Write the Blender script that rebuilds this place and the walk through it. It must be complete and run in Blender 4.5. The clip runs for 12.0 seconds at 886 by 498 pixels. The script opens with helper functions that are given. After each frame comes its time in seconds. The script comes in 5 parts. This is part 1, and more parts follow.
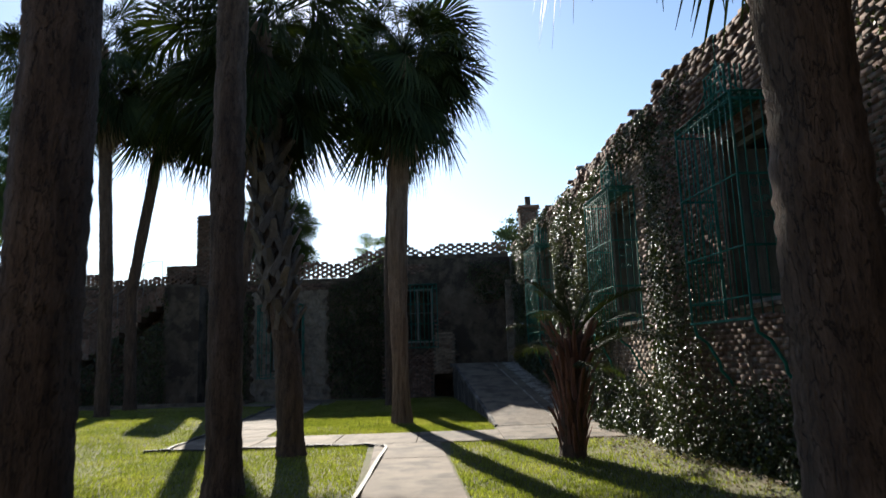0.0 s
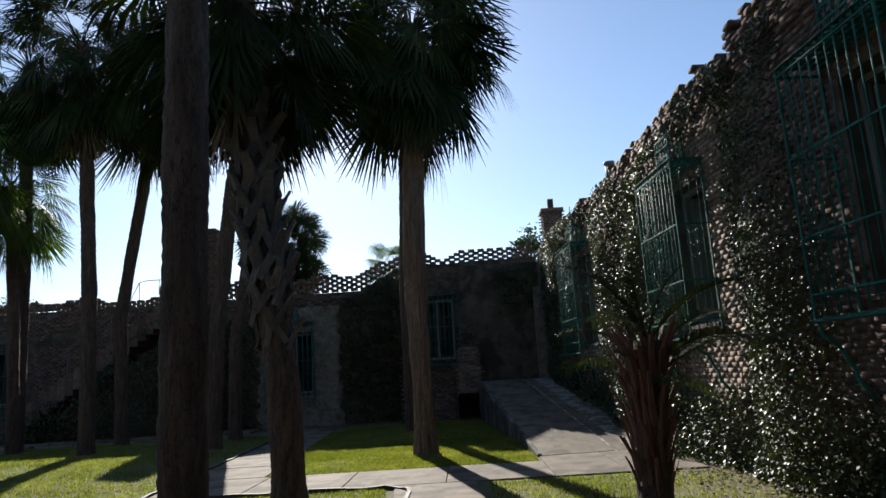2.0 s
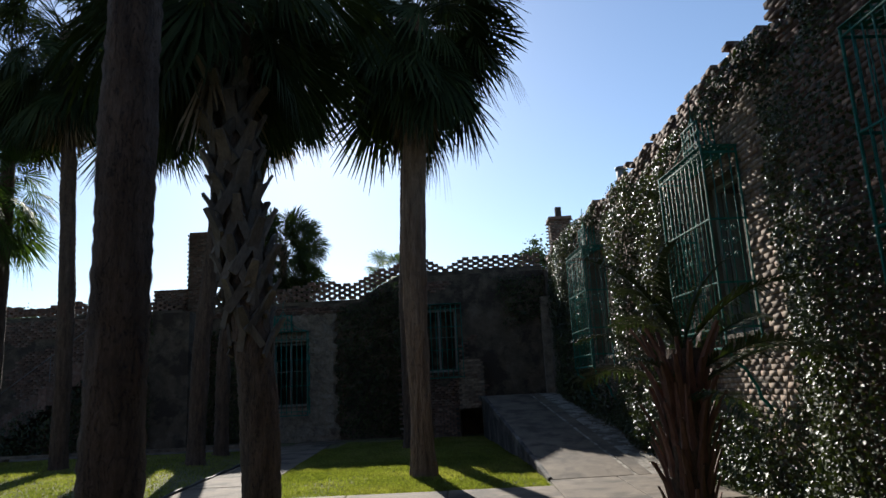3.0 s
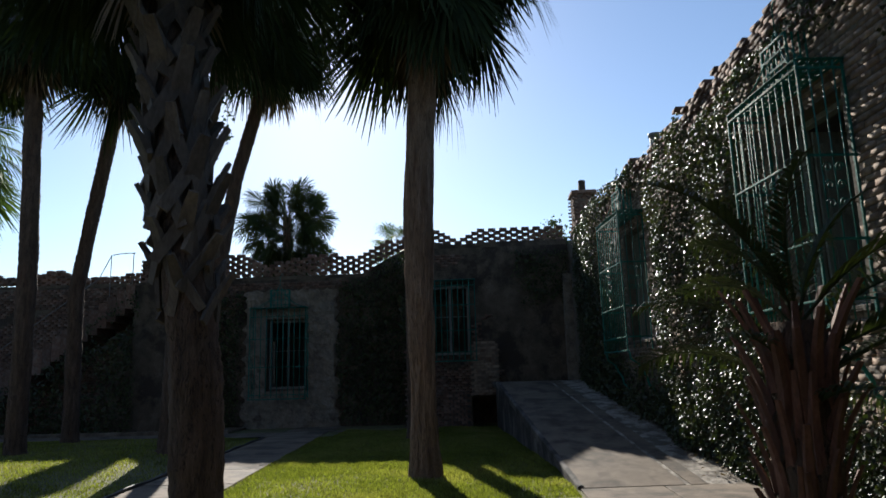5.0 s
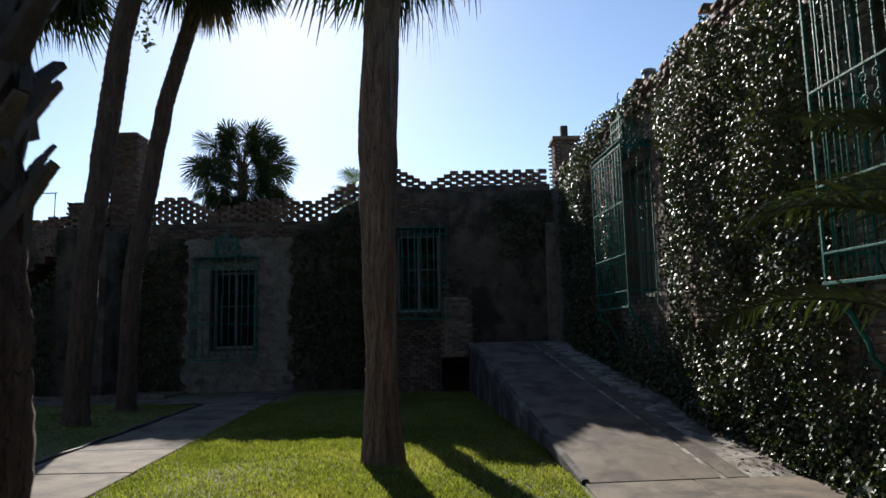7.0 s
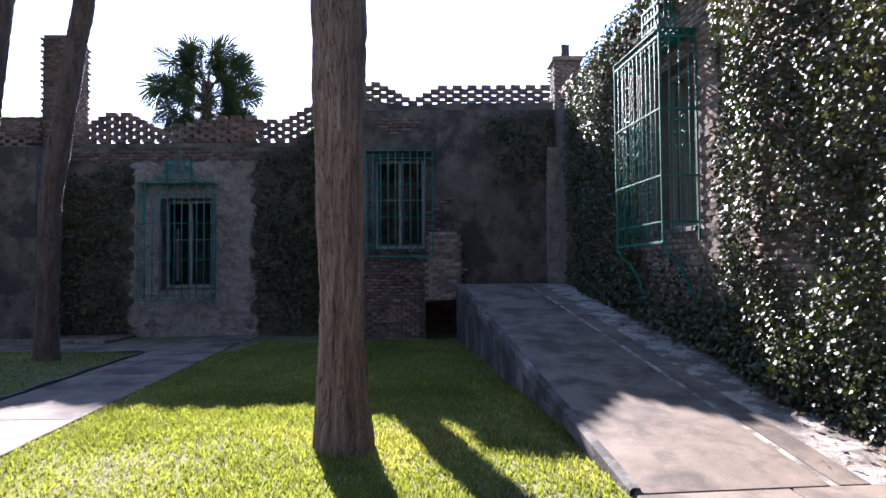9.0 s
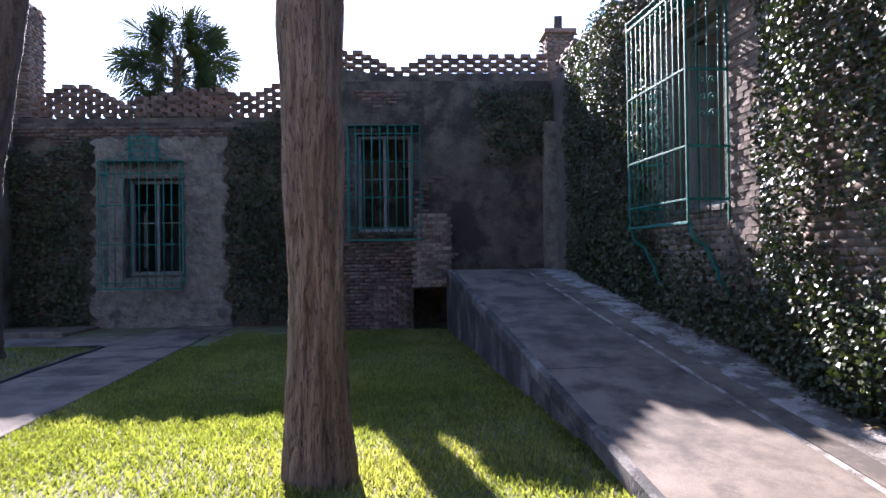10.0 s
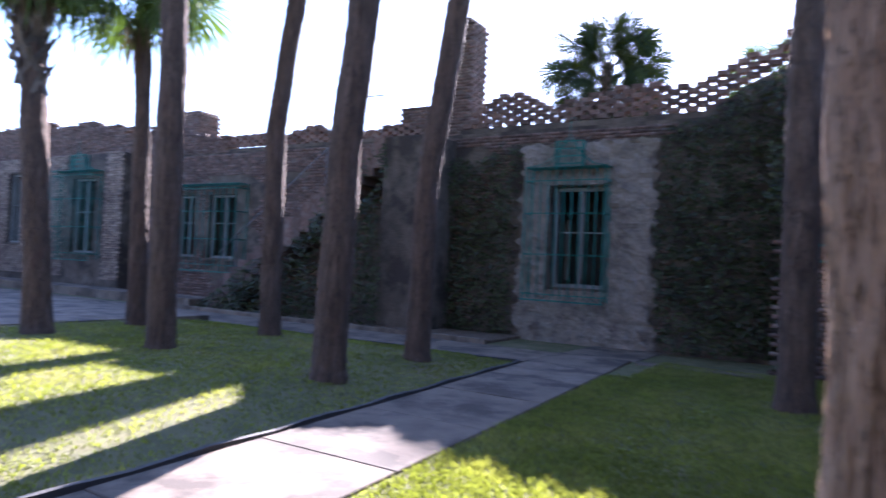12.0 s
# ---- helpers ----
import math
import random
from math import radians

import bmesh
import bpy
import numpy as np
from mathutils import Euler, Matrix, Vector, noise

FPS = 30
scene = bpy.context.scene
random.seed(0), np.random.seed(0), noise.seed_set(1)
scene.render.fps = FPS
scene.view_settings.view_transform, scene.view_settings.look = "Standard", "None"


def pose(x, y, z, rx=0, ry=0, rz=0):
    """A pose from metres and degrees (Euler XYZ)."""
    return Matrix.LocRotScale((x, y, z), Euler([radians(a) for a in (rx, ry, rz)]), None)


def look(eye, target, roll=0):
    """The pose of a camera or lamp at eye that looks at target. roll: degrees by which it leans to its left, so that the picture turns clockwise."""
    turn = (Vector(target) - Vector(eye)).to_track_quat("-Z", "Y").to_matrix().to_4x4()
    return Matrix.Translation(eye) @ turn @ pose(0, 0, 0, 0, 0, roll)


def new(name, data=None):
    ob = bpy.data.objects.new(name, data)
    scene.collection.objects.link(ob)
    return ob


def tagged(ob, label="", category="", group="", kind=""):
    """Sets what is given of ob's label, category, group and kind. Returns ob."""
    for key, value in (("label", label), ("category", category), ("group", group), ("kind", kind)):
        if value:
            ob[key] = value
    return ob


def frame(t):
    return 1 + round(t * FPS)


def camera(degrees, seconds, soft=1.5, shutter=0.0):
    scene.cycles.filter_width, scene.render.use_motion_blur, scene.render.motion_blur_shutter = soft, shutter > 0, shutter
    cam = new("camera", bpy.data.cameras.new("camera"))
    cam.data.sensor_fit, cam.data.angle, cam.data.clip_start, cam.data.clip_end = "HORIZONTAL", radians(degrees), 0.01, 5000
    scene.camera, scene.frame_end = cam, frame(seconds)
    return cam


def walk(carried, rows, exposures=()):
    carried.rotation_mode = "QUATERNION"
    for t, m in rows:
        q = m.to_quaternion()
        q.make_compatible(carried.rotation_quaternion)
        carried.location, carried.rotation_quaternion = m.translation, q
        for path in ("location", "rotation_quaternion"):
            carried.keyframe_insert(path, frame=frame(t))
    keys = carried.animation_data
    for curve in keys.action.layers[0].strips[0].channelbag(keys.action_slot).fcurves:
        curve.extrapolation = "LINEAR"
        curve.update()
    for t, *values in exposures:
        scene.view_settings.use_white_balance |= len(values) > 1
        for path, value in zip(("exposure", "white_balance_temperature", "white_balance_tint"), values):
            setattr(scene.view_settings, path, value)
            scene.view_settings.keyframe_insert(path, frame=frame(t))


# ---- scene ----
cam = camera(67.0, 12.0, 1.5, 0.4)
METRES, EYE, TILT, LEAN, TURN = 13.2, 1.5, 1.45, 0.0, 0.1
ROWS = [
    (0.0, 0.0, 0.0, 0.0, 0.25, 7.62, 1.87),
    (0.5, -0.0031, 0.0409, -0.0013, -0.34, 10.17, 3.32),
    (1.0, -0.0068, 0.0814, -0.0013, 1.61, 10.16, 3.03),
    (1.5, -0.0149, 0.1251, -0.0009, 2.12, 9.57, 3.0),
    (2.0, -0.0167, 0.1681, -0.003, 1.71, 9.15, 3.64),
    (2.5, -0.0172, 0.2127, -0.0057, 2.14, 9.74, 3.08),
    (4.5, -0.0164, 0.3766, -0.0125, 1.13, 10.97, 2.48),
    (5.0, -0.0165, 0.4162, -0.0127, 3.06, 9.14, 1.71),
    (5.5, -0.0199, 0.4584, -0.0121, 2.44, 7.24, 1.53),
    (6.0, -0.0183, 0.5017, -0.0136, 1.13, 6.64, 2.03),
    (6.5, -0.0193, 0.5448, -0.0169, 2.16, 6.85, 1.1),
    (7.0, -0.0211, 0.5865, -0.0177, 0.44, 5.71, 1.25),
    (9.0, -0.0235, 0.7565, -0.0229, -0.94, 0.62, 0.51),
    (9.5, -0.0283, 0.7974, -0.0223, -1.53, 0.07, 0.24),
    (10.0, -0.0298, 0.8395, -0.023, -2.32, -0.8, 0.75),
    (10.5, -0.0322, 0.8805, -0.0248, -2.96, -0.22, 0.26),
    (11.0, -0.0408, 0.9183, -0.025, -4.69, 0.23, 0.02),
    (11.5, -0.0587, 0.9512, -0.0247, 16.11, 0.42, -0.96),
    (12.0, -0.0874, 0.9787, -0.0264, 32.04, 0.25, -1.99),
]
walk(cam, [(t, pose(0, 0, EYE, TILT, LEAN, TURN) @ pose(METRES * x, METRES * y, METRES * z, 90 + pitch, roll, yaw)) for t, x, y, z, yaw, pitch, roll in ROWS],
     exposures=[(0.0, 1.2, 6600, 10), (0.3, 0.85, 6450, 10), (7.2, 0.8, 6300, 10), (8.7, 2.42, 6000, 24), (9.9, 2.68, 5850, 28), (10.9, 3.02, 5750, 30), (12.0, 3.05, 5700, 32)])

# ---- light ----
SUN_UP, SUN_AZ = 29.6, -14.4          # degrees; azimuth from +y towards +x
sun_way = Vector((math.sin(radians(SUN_AZ)) * math.cos(radians(SUN_UP)), math.cos(radians(SUN_AZ)) * math.cos(radians(SUN_UP)), math.sin(radians(SUN_UP))))
world = bpy.data.worlds.new("sky")
scene.world = world
world.use_nodes = True
wn = world.node_tree.nodes
sky = wn.new("ShaderNodeTexSky")
sky.sky_type, sky.sun_disc = "NISHITA", False
sky.sun_elevation, sky.sun_rotation = radians(SUN_UP), radians(SUN_AZ)
sky.air_density, sky.dust_density, sky.ozone_density = 1.0, 0.25, 2.6
wn["Background"].inputs["Strength"].default_value = 0.085
world.node_tree.links.new(sky.outputs[0], wn["Background"].inputs["Color"])
sun = new("sun", bpy.data.lights.new("sun", "SUN"))
sun.data.energy, sun.data.angle, sun.data.color = 5.0, radians(0.53), (1.0, 0.94, 0.84)
sun.matrix_world = look(tuple(sun_way * 60), (0, 0, 0))


# ---- materials ----
def material(name, colours, scale=8.0, rough=0.8, bump=0.3, bump_scale=60.0, metal=0.0, detail=6.0, squeeze=(1, 1, 1), gloss=0.5,
             through_light=0.0, piece=0.0, fine=0.35, stain=None, stain_scale=0.9, stain_at=(0.55, 0.7), coat=0.0, bump_far=0.02, cracks=0.0):
    """A procedural surface: a ramp of colours over coarse noise, fine grain, stains with edges of their own, relief and piece-wise variation."""
    mat = bpy.data.materials.new(name)
    mat.use_nodes = True
    nodes, links = mat.node_tree.nodes, mat.node_tree.links
    bsdf, out = nodes["Principled BSDF"], nodes["Material Output"]
    coords = nodes.new("ShaderNodeTexCoord")
    stretch = nodes.new("ShaderNodeMapping")
    stretch.inputs["Scale"].default_value = squeeze
    links.new(coords.outputs["Object"], stretch.inputs["Vector"])
    info = nodes.new("ShaderNodeObjectInfo")
    shift = nodes.new("ShaderNodeVectorMath")
    shift.operation = "MULTIPLY_ADD"
    links.new(info.outputs["Random"], shift.inputs[0])
    shift.inputs[1].default_value = (37.0, 19.0, 53.0)
    links.new(stretch.outputs[0], shift.inputs[2])
    big = nodes.new("ShaderNodeTexNoise")
    big.inputs["Scale"].default_value, big.inputs["Detail"].default_value, big.inputs["Roughness"].default_value = scale, detail, 0.6
    links.new(shift.outputs[0], big.inputs["Vector"])
    ramp = nodes.new("ShaderNodeValToRGB")
    while len(ramp.color_ramp.elements) < len(colours):
        ramp.color_ramp.elements.new(0.5)
    for k, c in enumerate(colours):
        ramp.color_ramp.elements[k].position = 0.3 + 0.4 * k / max(1, len(colours) - 1)
        ramp.color_ramp.elements[k].color = (*c, 1)
    links.new(big.outputs["Fac"], ramp.inputs["Fac"])
    grain = nodes.new("ShaderNodeTexNoise")
    grain.inputs["Scale"].default_value, grain.inputs["Detail"].default_value = bump_scale, 4.0
    links.new(shift.outputs[0], grain.inputs["Vector"])
    vary = nodes.new("ShaderNodeMapRange")
    vary.inputs["To Min"].default_value, vary.inputs["To Max"].default_value = 1 - fine, 1 + fine
    links.new(grain.outputs["Fac"], vary.inputs["Value"])
    tone = nodes.new("ShaderNodeVectorMath")
    tone.operation = "SCALE"
    links.new(ramp.outputs["Color"], tone.inputs[0])
    links.new(vary.outputs[0], tone.inputs["Scale"])
    colour = tone.outputs[0]
    if stain:
        patch = nodes.new("ShaderNodeTexNoise")
        patch.inputs["Scale"].default_value, patch.inputs["Detail"].default_value, patch.inputs["Roughness"].default_value = stain_scale, 8.0, 0.65
        links.new(shift.outputs[0], patch.inputs["Vector"])
        cut = nodes.new("ShaderNodeMapRange")
        cut.inputs["From Min"].default_value, cut.inputs["From Max"].default_value = stain_at
        links.new(patch.outputs["Fac"], cut.inputs["Value"])
        mix = nodes.new("ShaderNodeMix")
        mix.data_type = "RGBA"
        links.new(cut.outputs[0], mix.inputs["Factor"])
        links.new(colour, mix.inputs["A"])
        mix.inputs["B"].default_value = (*stain, 1)
        colour = mix.outputs["Result"]
    groove_shade = None
    # Bark cracks with relief; the furrows' shade is put into the colour too.
    if cracks:
        split = nodes.new("ShaderNodeTexNoise")
        split.inputs["Scale"].default_value, split.inputs["Detail"].default_value, split.inputs["Roughness"].default_value = cracks, 3.0, 0.55
        links.new(shift.outputs[0], split.inputs["Vector"])
        off = nodes.new("ShaderNodeMath")
        off.operation = "SUBTRACT"
        links.new(split.outputs["Fac"], off.inputs[0])
        off.inputs[1].default_value = 0.5
        size = nodes.new("ShaderNodeMath")
        size.operation = "ABSOLUTE"
        links.new(off.outputs[0], size.inputs[0])
        groove_shade = nodes.new("ShaderNodeMapRange")
        groove_shade.inputs["From Min"].default_value, groove_shade.inputs["From Max"].default_value = 0.003, 0.02
        groove_shade.inputs["To Min"].default_value = 0.4
        links.new(size.outputs[0], groove_shade.inputs["Value"])
        deep = nodes.new("ShaderNodeVectorMath")
        deep.operation = "SCALE"
        links.new(colour, deep.inputs[0])
        links.new(groove_shade.outputs[0], deep.inputs["Scale"])
        colour = deep.outputs[0]
    if piece:
        geo = nodes.new("ShaderNodeNewGeometry")
        both = nodes.new("ShaderNodeMath")
        both.operation = "ADD"
        links.new(geo.outputs["Random Per Island"], both.inputs[0])
        links.new(info.outputs["Random"], both.inputs[1])
        wrap = nodes.new("ShaderNodeMath")
        wrap.operation = "FRACT"
        links.new(both.outputs[0], wrap.inputs[0])
        span = nodes.new("ShaderNodeMapRange")
        span.inputs["To Min"].default_value, span.inputs["To Max"].default_value = 1 - piece, 1 + piece
        links.new(wrap.outputs[0], span.inputs["Value"])
        dye = nodes.new("ShaderNodeVectorMath")
        dye.operation = "SCALE"
        links.new(colour, dye.inputs[0])
        links.new(span.outputs[0], dye.inputs["Scale"])
        colour = dye.outputs[0]
    links.new(colour, bsdf.inputs["Base Color"])
    bsdf.inputs["Roughness"].default_value, bsdf.inputs["Metallic"].default_value = rough, metal
    bsdf.inputs["Specular IOR Level"].default_value = gloss
    bsdf.inputs["Coat Weight"].default_value = coat
    if bump:
        relief = nodes.new("ShaderNodeBump")
        relief.inputs["Strength"].default_value, relief.inputs["Distance"].default_value = bump, bump_far
        links.new(grain.outputs["Fac"], relief.inputs["Height"])
        if groove_shade:
            cleft = nodes.new("ShaderNodeBump")
            cleft.inputs["Strength"].default_value, cleft.inputs["Distance"].default_value = 1.0, 0.03
            links.new(groove_shade.outputs[0], cleft.inputs["Height"])
            links.new(relief.outputs[0], cleft.inputs["Normal"])
            relief = cleft
        links.new(relief.outputs[0], bsdf.inputs["Normal"])
    if through_light:
        shine = nodes.new("ShaderNodeBsdfTranslucent")
        warm = nodes.new("ShaderNodeVectorMath")
        warm.operation = "MULTIPLY"
        warm.inputs[1].default_value = (1.5, 1.6, 0.6)
        links.new(colour, warm.inputs[0])
        links.new(warm.outputs[0], shine.inputs["Color"])
        blend = nodes.new("ShaderNodeMixShader")
        blend.inputs["Fac"].default_value = through_light
        links.new(bsdf.outputs[0], blend.inputs[1])
        links.new(shine.outputs[0], blend.inputs[2])
        links.new(blend.outputs[0], out.inputs["Surface"])
    return mat


M_LAWN = material("lawn_soil", [(0.06, 0.064, 0.022), (0.1, 0.1, 0.036), (0.15, 0.13, 0.065)], 3.0, 0.95, 0.7, 60, stain=(0.14, 0.11, 0.07), stain_scale=0.6, stain_at=(0.58, 0.74))
M_GRASS = material("grass_blades", [(0.1, 0.118, 0.029), (0.152, 0.168, 0.045), (0.215, 0.21, 0.082)], 0.8, 0.6, 0, 5, through_light=0.5, piece=0.45, gloss=0.3)
M_CONCRETE = material("weathered_concrete", [(0.12, 0.094, 0.069), (0.165, 0.13, 0.097), (0.21, 0.168, 0.127)], 2.2, 0.85, 0.45, 90, piece=0.1, stain=(0.07, 0.057, 0.044), stain_scale=1.5, stain_at=(0.46, 0.6), bump_far=0.008, gloss=0.25)
M_ROUGH_CONCRETE = material("exposed_aggregate", [(0.2, 0.175, 0.145), (0.32, 0.285, 0.24), (0.44, 0.4, 0.345)], 6, 0.9, 0.8, 60, stain=(0.11, 0.092, 0.072), stain_scale=3.2, stain_at=(0.45, 0.57))
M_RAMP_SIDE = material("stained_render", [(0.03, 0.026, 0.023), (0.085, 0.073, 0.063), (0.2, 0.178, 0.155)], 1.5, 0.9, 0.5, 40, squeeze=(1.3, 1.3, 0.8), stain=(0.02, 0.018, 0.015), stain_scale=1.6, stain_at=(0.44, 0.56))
# Lawn edging, and the sheet that paints shade between gapped bricks.
M_EDGING_GAP_SHADE = material("dark_edging_gap_shade", [(0.02, 0.02, 0.02), (0.04, 0.038, 0.035)], 8, 0.7, 0.3, 50)
M_BRICK = material("rough_red_brick", [(0.07, 0.042, 0.032), (0.115, 0.066, 0.048), (0.16, 0.11, 0.085)], 9, 0.9, 0.4, 55, piece=0.4, stain=(0.14, 0.12, 0.1), stain_scale=7, stain_at=(0.5, 0.68))
M_PALE_BRICK = material("mortar_washed_brick", [(0.13, 0.092, 0.066), (0.2, 0.15, 0.112), (0.28, 0.225, 0.175)], 6, 0.9, 0.3, 50, piece=0.35, stain=(0.14, 0.08, 0.055), stain_scale=5, stain_at=(0.52, 0.66))
M_MORTAR = material("squeezed_mortar", [(0.07, 0.06, 0.048), (0.11, 0.094, 0.076), (0.15, 0.13, 0.105)], 3, 0.95, 0.7, 45, stain=(0.05, 0.04, 0.032), stain_scale=1.2)
M_STUCCO = material("old_stucco", [(0.06, 0.047, 0.033), (0.098, 0.077, 0.055), (0.15, 0.12, 0.088)], 2.4, 0.92, 0.8, 26, stain=(0.04, 0.03, 0.022), stain_scale=1.3, stain_at=(0.47, 0.58), bump_far=0.04)
M_SURROUND = material("lumpy_plaster", [(0.11, 0.094, 0.073), (0.18, 0.154, 0.122), (0.24, 0.206, 0.164)], 4.5, 0.92, 0.9, 16, stain=(0.065, 0.053, 0.042), stain_scale=3.0, bump_far=0.05)
M_TEAL = material("teal_painted_iron", [(0.007, 0.085, 0.068), (0.012, 0.13, 0.105), (0.03, 0.18, 0.145)], 6, 0.6, 0.25, 60, gloss=0.18, stain=(0.04, 0.026, 0.018), stain_scale=9, stain_at=(0.64, 0.72))
M_WOOD = material("grey_painted_wood", [(0.1, 0.11, 0.104), (0.155, 0.17, 0.156), (0.22, 0.225, 0.205)], 5, 0.7, 0.3, 40, squeeze=(3, 3, 0.4))
# Room surfaces coloured very dark: the shade indoors is put into the base colour.
M_DARK_ROOM = material("room_shade_plaster", [(0.05, 0.045, 0.04), (0.08, 0.0725, 0.065)], 1.5, 0.95, 0.3, 20)
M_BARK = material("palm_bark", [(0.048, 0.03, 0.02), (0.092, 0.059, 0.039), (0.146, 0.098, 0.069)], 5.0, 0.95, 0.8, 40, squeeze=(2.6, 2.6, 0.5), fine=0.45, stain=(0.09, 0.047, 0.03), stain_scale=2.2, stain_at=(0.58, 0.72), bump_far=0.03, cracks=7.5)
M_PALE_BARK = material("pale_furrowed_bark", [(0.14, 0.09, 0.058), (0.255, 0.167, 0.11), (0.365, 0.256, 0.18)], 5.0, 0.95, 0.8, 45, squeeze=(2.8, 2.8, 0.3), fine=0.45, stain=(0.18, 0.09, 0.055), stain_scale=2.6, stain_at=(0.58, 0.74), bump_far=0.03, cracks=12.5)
M_BOOT = material("dead_palm_boots", [(0.058, 0.047, 0.036), (0.1, 0.082, 0.064), (0.15, 0.125, 0.1)], 5, 0.85, 0.6, 40, squeeze=(1, 1, 0.4), piece=0.3)
M_RED_BOOT = material("reddish_palm_boots", [(0.07, 0.03, 0.02), (0.14, 0.06, 0.04), (0.22, 0.11, 0.08)], 5, 0.75, 0.5, 40, squeeze=(1, 1, 0.4), piece=0.3)
M_FROND = material("palm_leaf", [(0.013, 0.021, 0.008), (0.02, 0.031, 0.011), (0.034, 0.045, 0.017)], 2, 0.68, 0.15, 40, through_light=0.12, piece=0.3, gloss=0.1)
# Palm leaf about three times lighter: light on backlit crowns put into the colour.
M_BACKLIT_FROND = material("backlit_palm_leaf", [(0.04, 0.07, 0.022), (0.06, 0.1, 0.03), (0.08, 0.12, 0.04)], 2, 0.6, 0.15, 40, through_light=0.3, piece=0.25, gloss=0.15)
M_FEATHER = material("feather_palm_leaf", [(0.022, 0.034, 0.014), (0.034, 0.048, 0.02), (0.055, 0.065, 0.03)], 2, 0.6, 0.1, 40, through_light=0.18, piece=0.35, gloss=0.25)
M_DEAD_FROND = material("dead_palm_leaf", [(0.09, 0.06, 0.035), (0.14, 0.1, 0.06), (0.18, 0.13, 0.085)], 3, 0.85, 0.2, 40, through_light=0.12, piece=0.25)
M_IVY = material("ivy_leaf", [(0.018, 0.029, 0.009), (0.032, 0.045, 0.014), (0.062, 0.067, 0.026)], 1.2, 0.46, 0.0, 30, through_light=0.15, piece=0.6, gloss=0.36)
M_TWIG = material("woody_vine", [(0.09, 0.07, 0.05), (0.16, 0.13, 0.1)], 6, 0.9, 0.4, 40)
M_MULCH = material("leaf_litter", [(0.06, 0.04, 0.025), (0.11, 0.075, 0.045), (0.17, 0.13, 0.09)], 12, 0.95, 0.8, 60)
M_TREE = material("far_foliage", [(0.03, 0.05, 0.02), (0.05, 0.075, 0.03)], 3, 0.7, 0, 20, piece=0.4, through_light=0.15)
M_METAL = material("galvanised_pipe", [(0.11, 0.115, 0.12), (0.18, 0.185, 0.19)], 8, 0.65, 0.15, 40, metal=0.3)
rng = np.random.default_rng(7)
dice = random.Random(11)


# ---- building blocks ----
def link_mesh(name, mesh, parent=None, label=""):
    ob = new(name, mesh)
    if parent is not None:
        ob.parent = parent
    if label:
        ob["label"] = label
    return ob


def part(name, bm, mat, parent, label="", smooth=False):
    """Links a bmesh as one mesh object under a thing or under a part."""
    mesh = bpy.data.meshes.new(name)
    bm.to_mesh(mesh)
    bm.free()
    mesh.materials.append(mat)
    if smooth:
        mesh.polygons.foreach_set("use_smooth", [True] * len(mesh.polygons))
    return link_mesh(name, mesh, parent, label)


def data_mesh(name, verts, faces, mat, smooth=False):
    mesh = bpy.data.meshes.new(name)
    mesh.from_pydata([tuple(map(float, v)) for v in verts], [], [tuple(map(int, f)) for f in faces])
    mesh.materials.append(mat)
    if smooth:
        mesh.polygons.foreach_set("use_smooth", [True] * len(mesh.polygons))
    mesh.update()
    return mesh


def thing(name, label, category, m=None, group="", kind=""):
    """An Empty at the thing's base, tagged."""
    ob = tagged(new(name), label, category, group, kind)
    ob.empty_display_size = 0.1
    if m is not None:
        ob.matrix_world = m
    return ob


def add_box(bm, x0, x1, y0, y1, z0, z1, m=None, bevel=0.0):
    got = bmesh.ops.create_cube(bm, size=1.0)["verts"]
    place = Matrix.Translation(((x0 + x1) / 2, (y0 + y1) / 2, (z0 + z1) / 2)) @ Matrix.Diagonal((x1 - x0, y1 - y0, z1 - z0, 1))
    bmesh.ops.transform(bm, matrix=(m @ place) if m is not None else place, verts=got)
    if bevel:
        edges = list({e for v in got for e in v.link_edges})
        bmesh.ops.bevel(bm, geom=edges, offset=bevel, segments=2, affect="EDGES", profile=0.6)
    return bm


def box(x0, x1, y0, y1, z0, z1, bevel=0.0):
    return add_box(bmesh.new(), x0, x1, y0, y1, z0, z1, bevel=bevel)


def tube(points, radii, sides=8, cap=True):
    """A round bar along points with a radius at each."""
    pts = [Vector(p) for p in points]
    verts, faces = [], []
    for i, p in enumerate(pts):
        t = (pts[min(i + 1, len(pts) - 1)] - pts[max(i - 1, 0)]).normalized()
        a = t.orthogonal() if abs(t.z) > 0.99 else t.cross(Vector((0, 0, 1)))
        a.normalize()
        if abs(t.z) > 0.6:
            a = (Vector((1, 0, 0)) - t * t.x).normalized()
        b = t.cross(a)
        for k in range(sides):
            w = 2 * math.pi * k / sides
            verts.append(p + (a * math.cos(w) + b * math.sin(w)) * radii[i])
    for i in range(len(pts) - 1):
        for k in range(sides):
            faces.append((i * sides + k, i * sides + (k + 1) % sides, (i + 1) * sides + (k + 1) % sides, (i + 1) * sides + k))
    if cap:
        faces.append(tuple(range(sides))[::-1])
        faces.append(tuple((len(pts) - 1) * sides + k for k in range(sides)))
    return verts, faces


def bar(name, points, radius, mat, parent, sides=6, label=""):
    v, f = tube(points, [radius] * len(points), sides)
    return link_mesh(name, data_mesh(name, v, f, mat, True), parent, label)


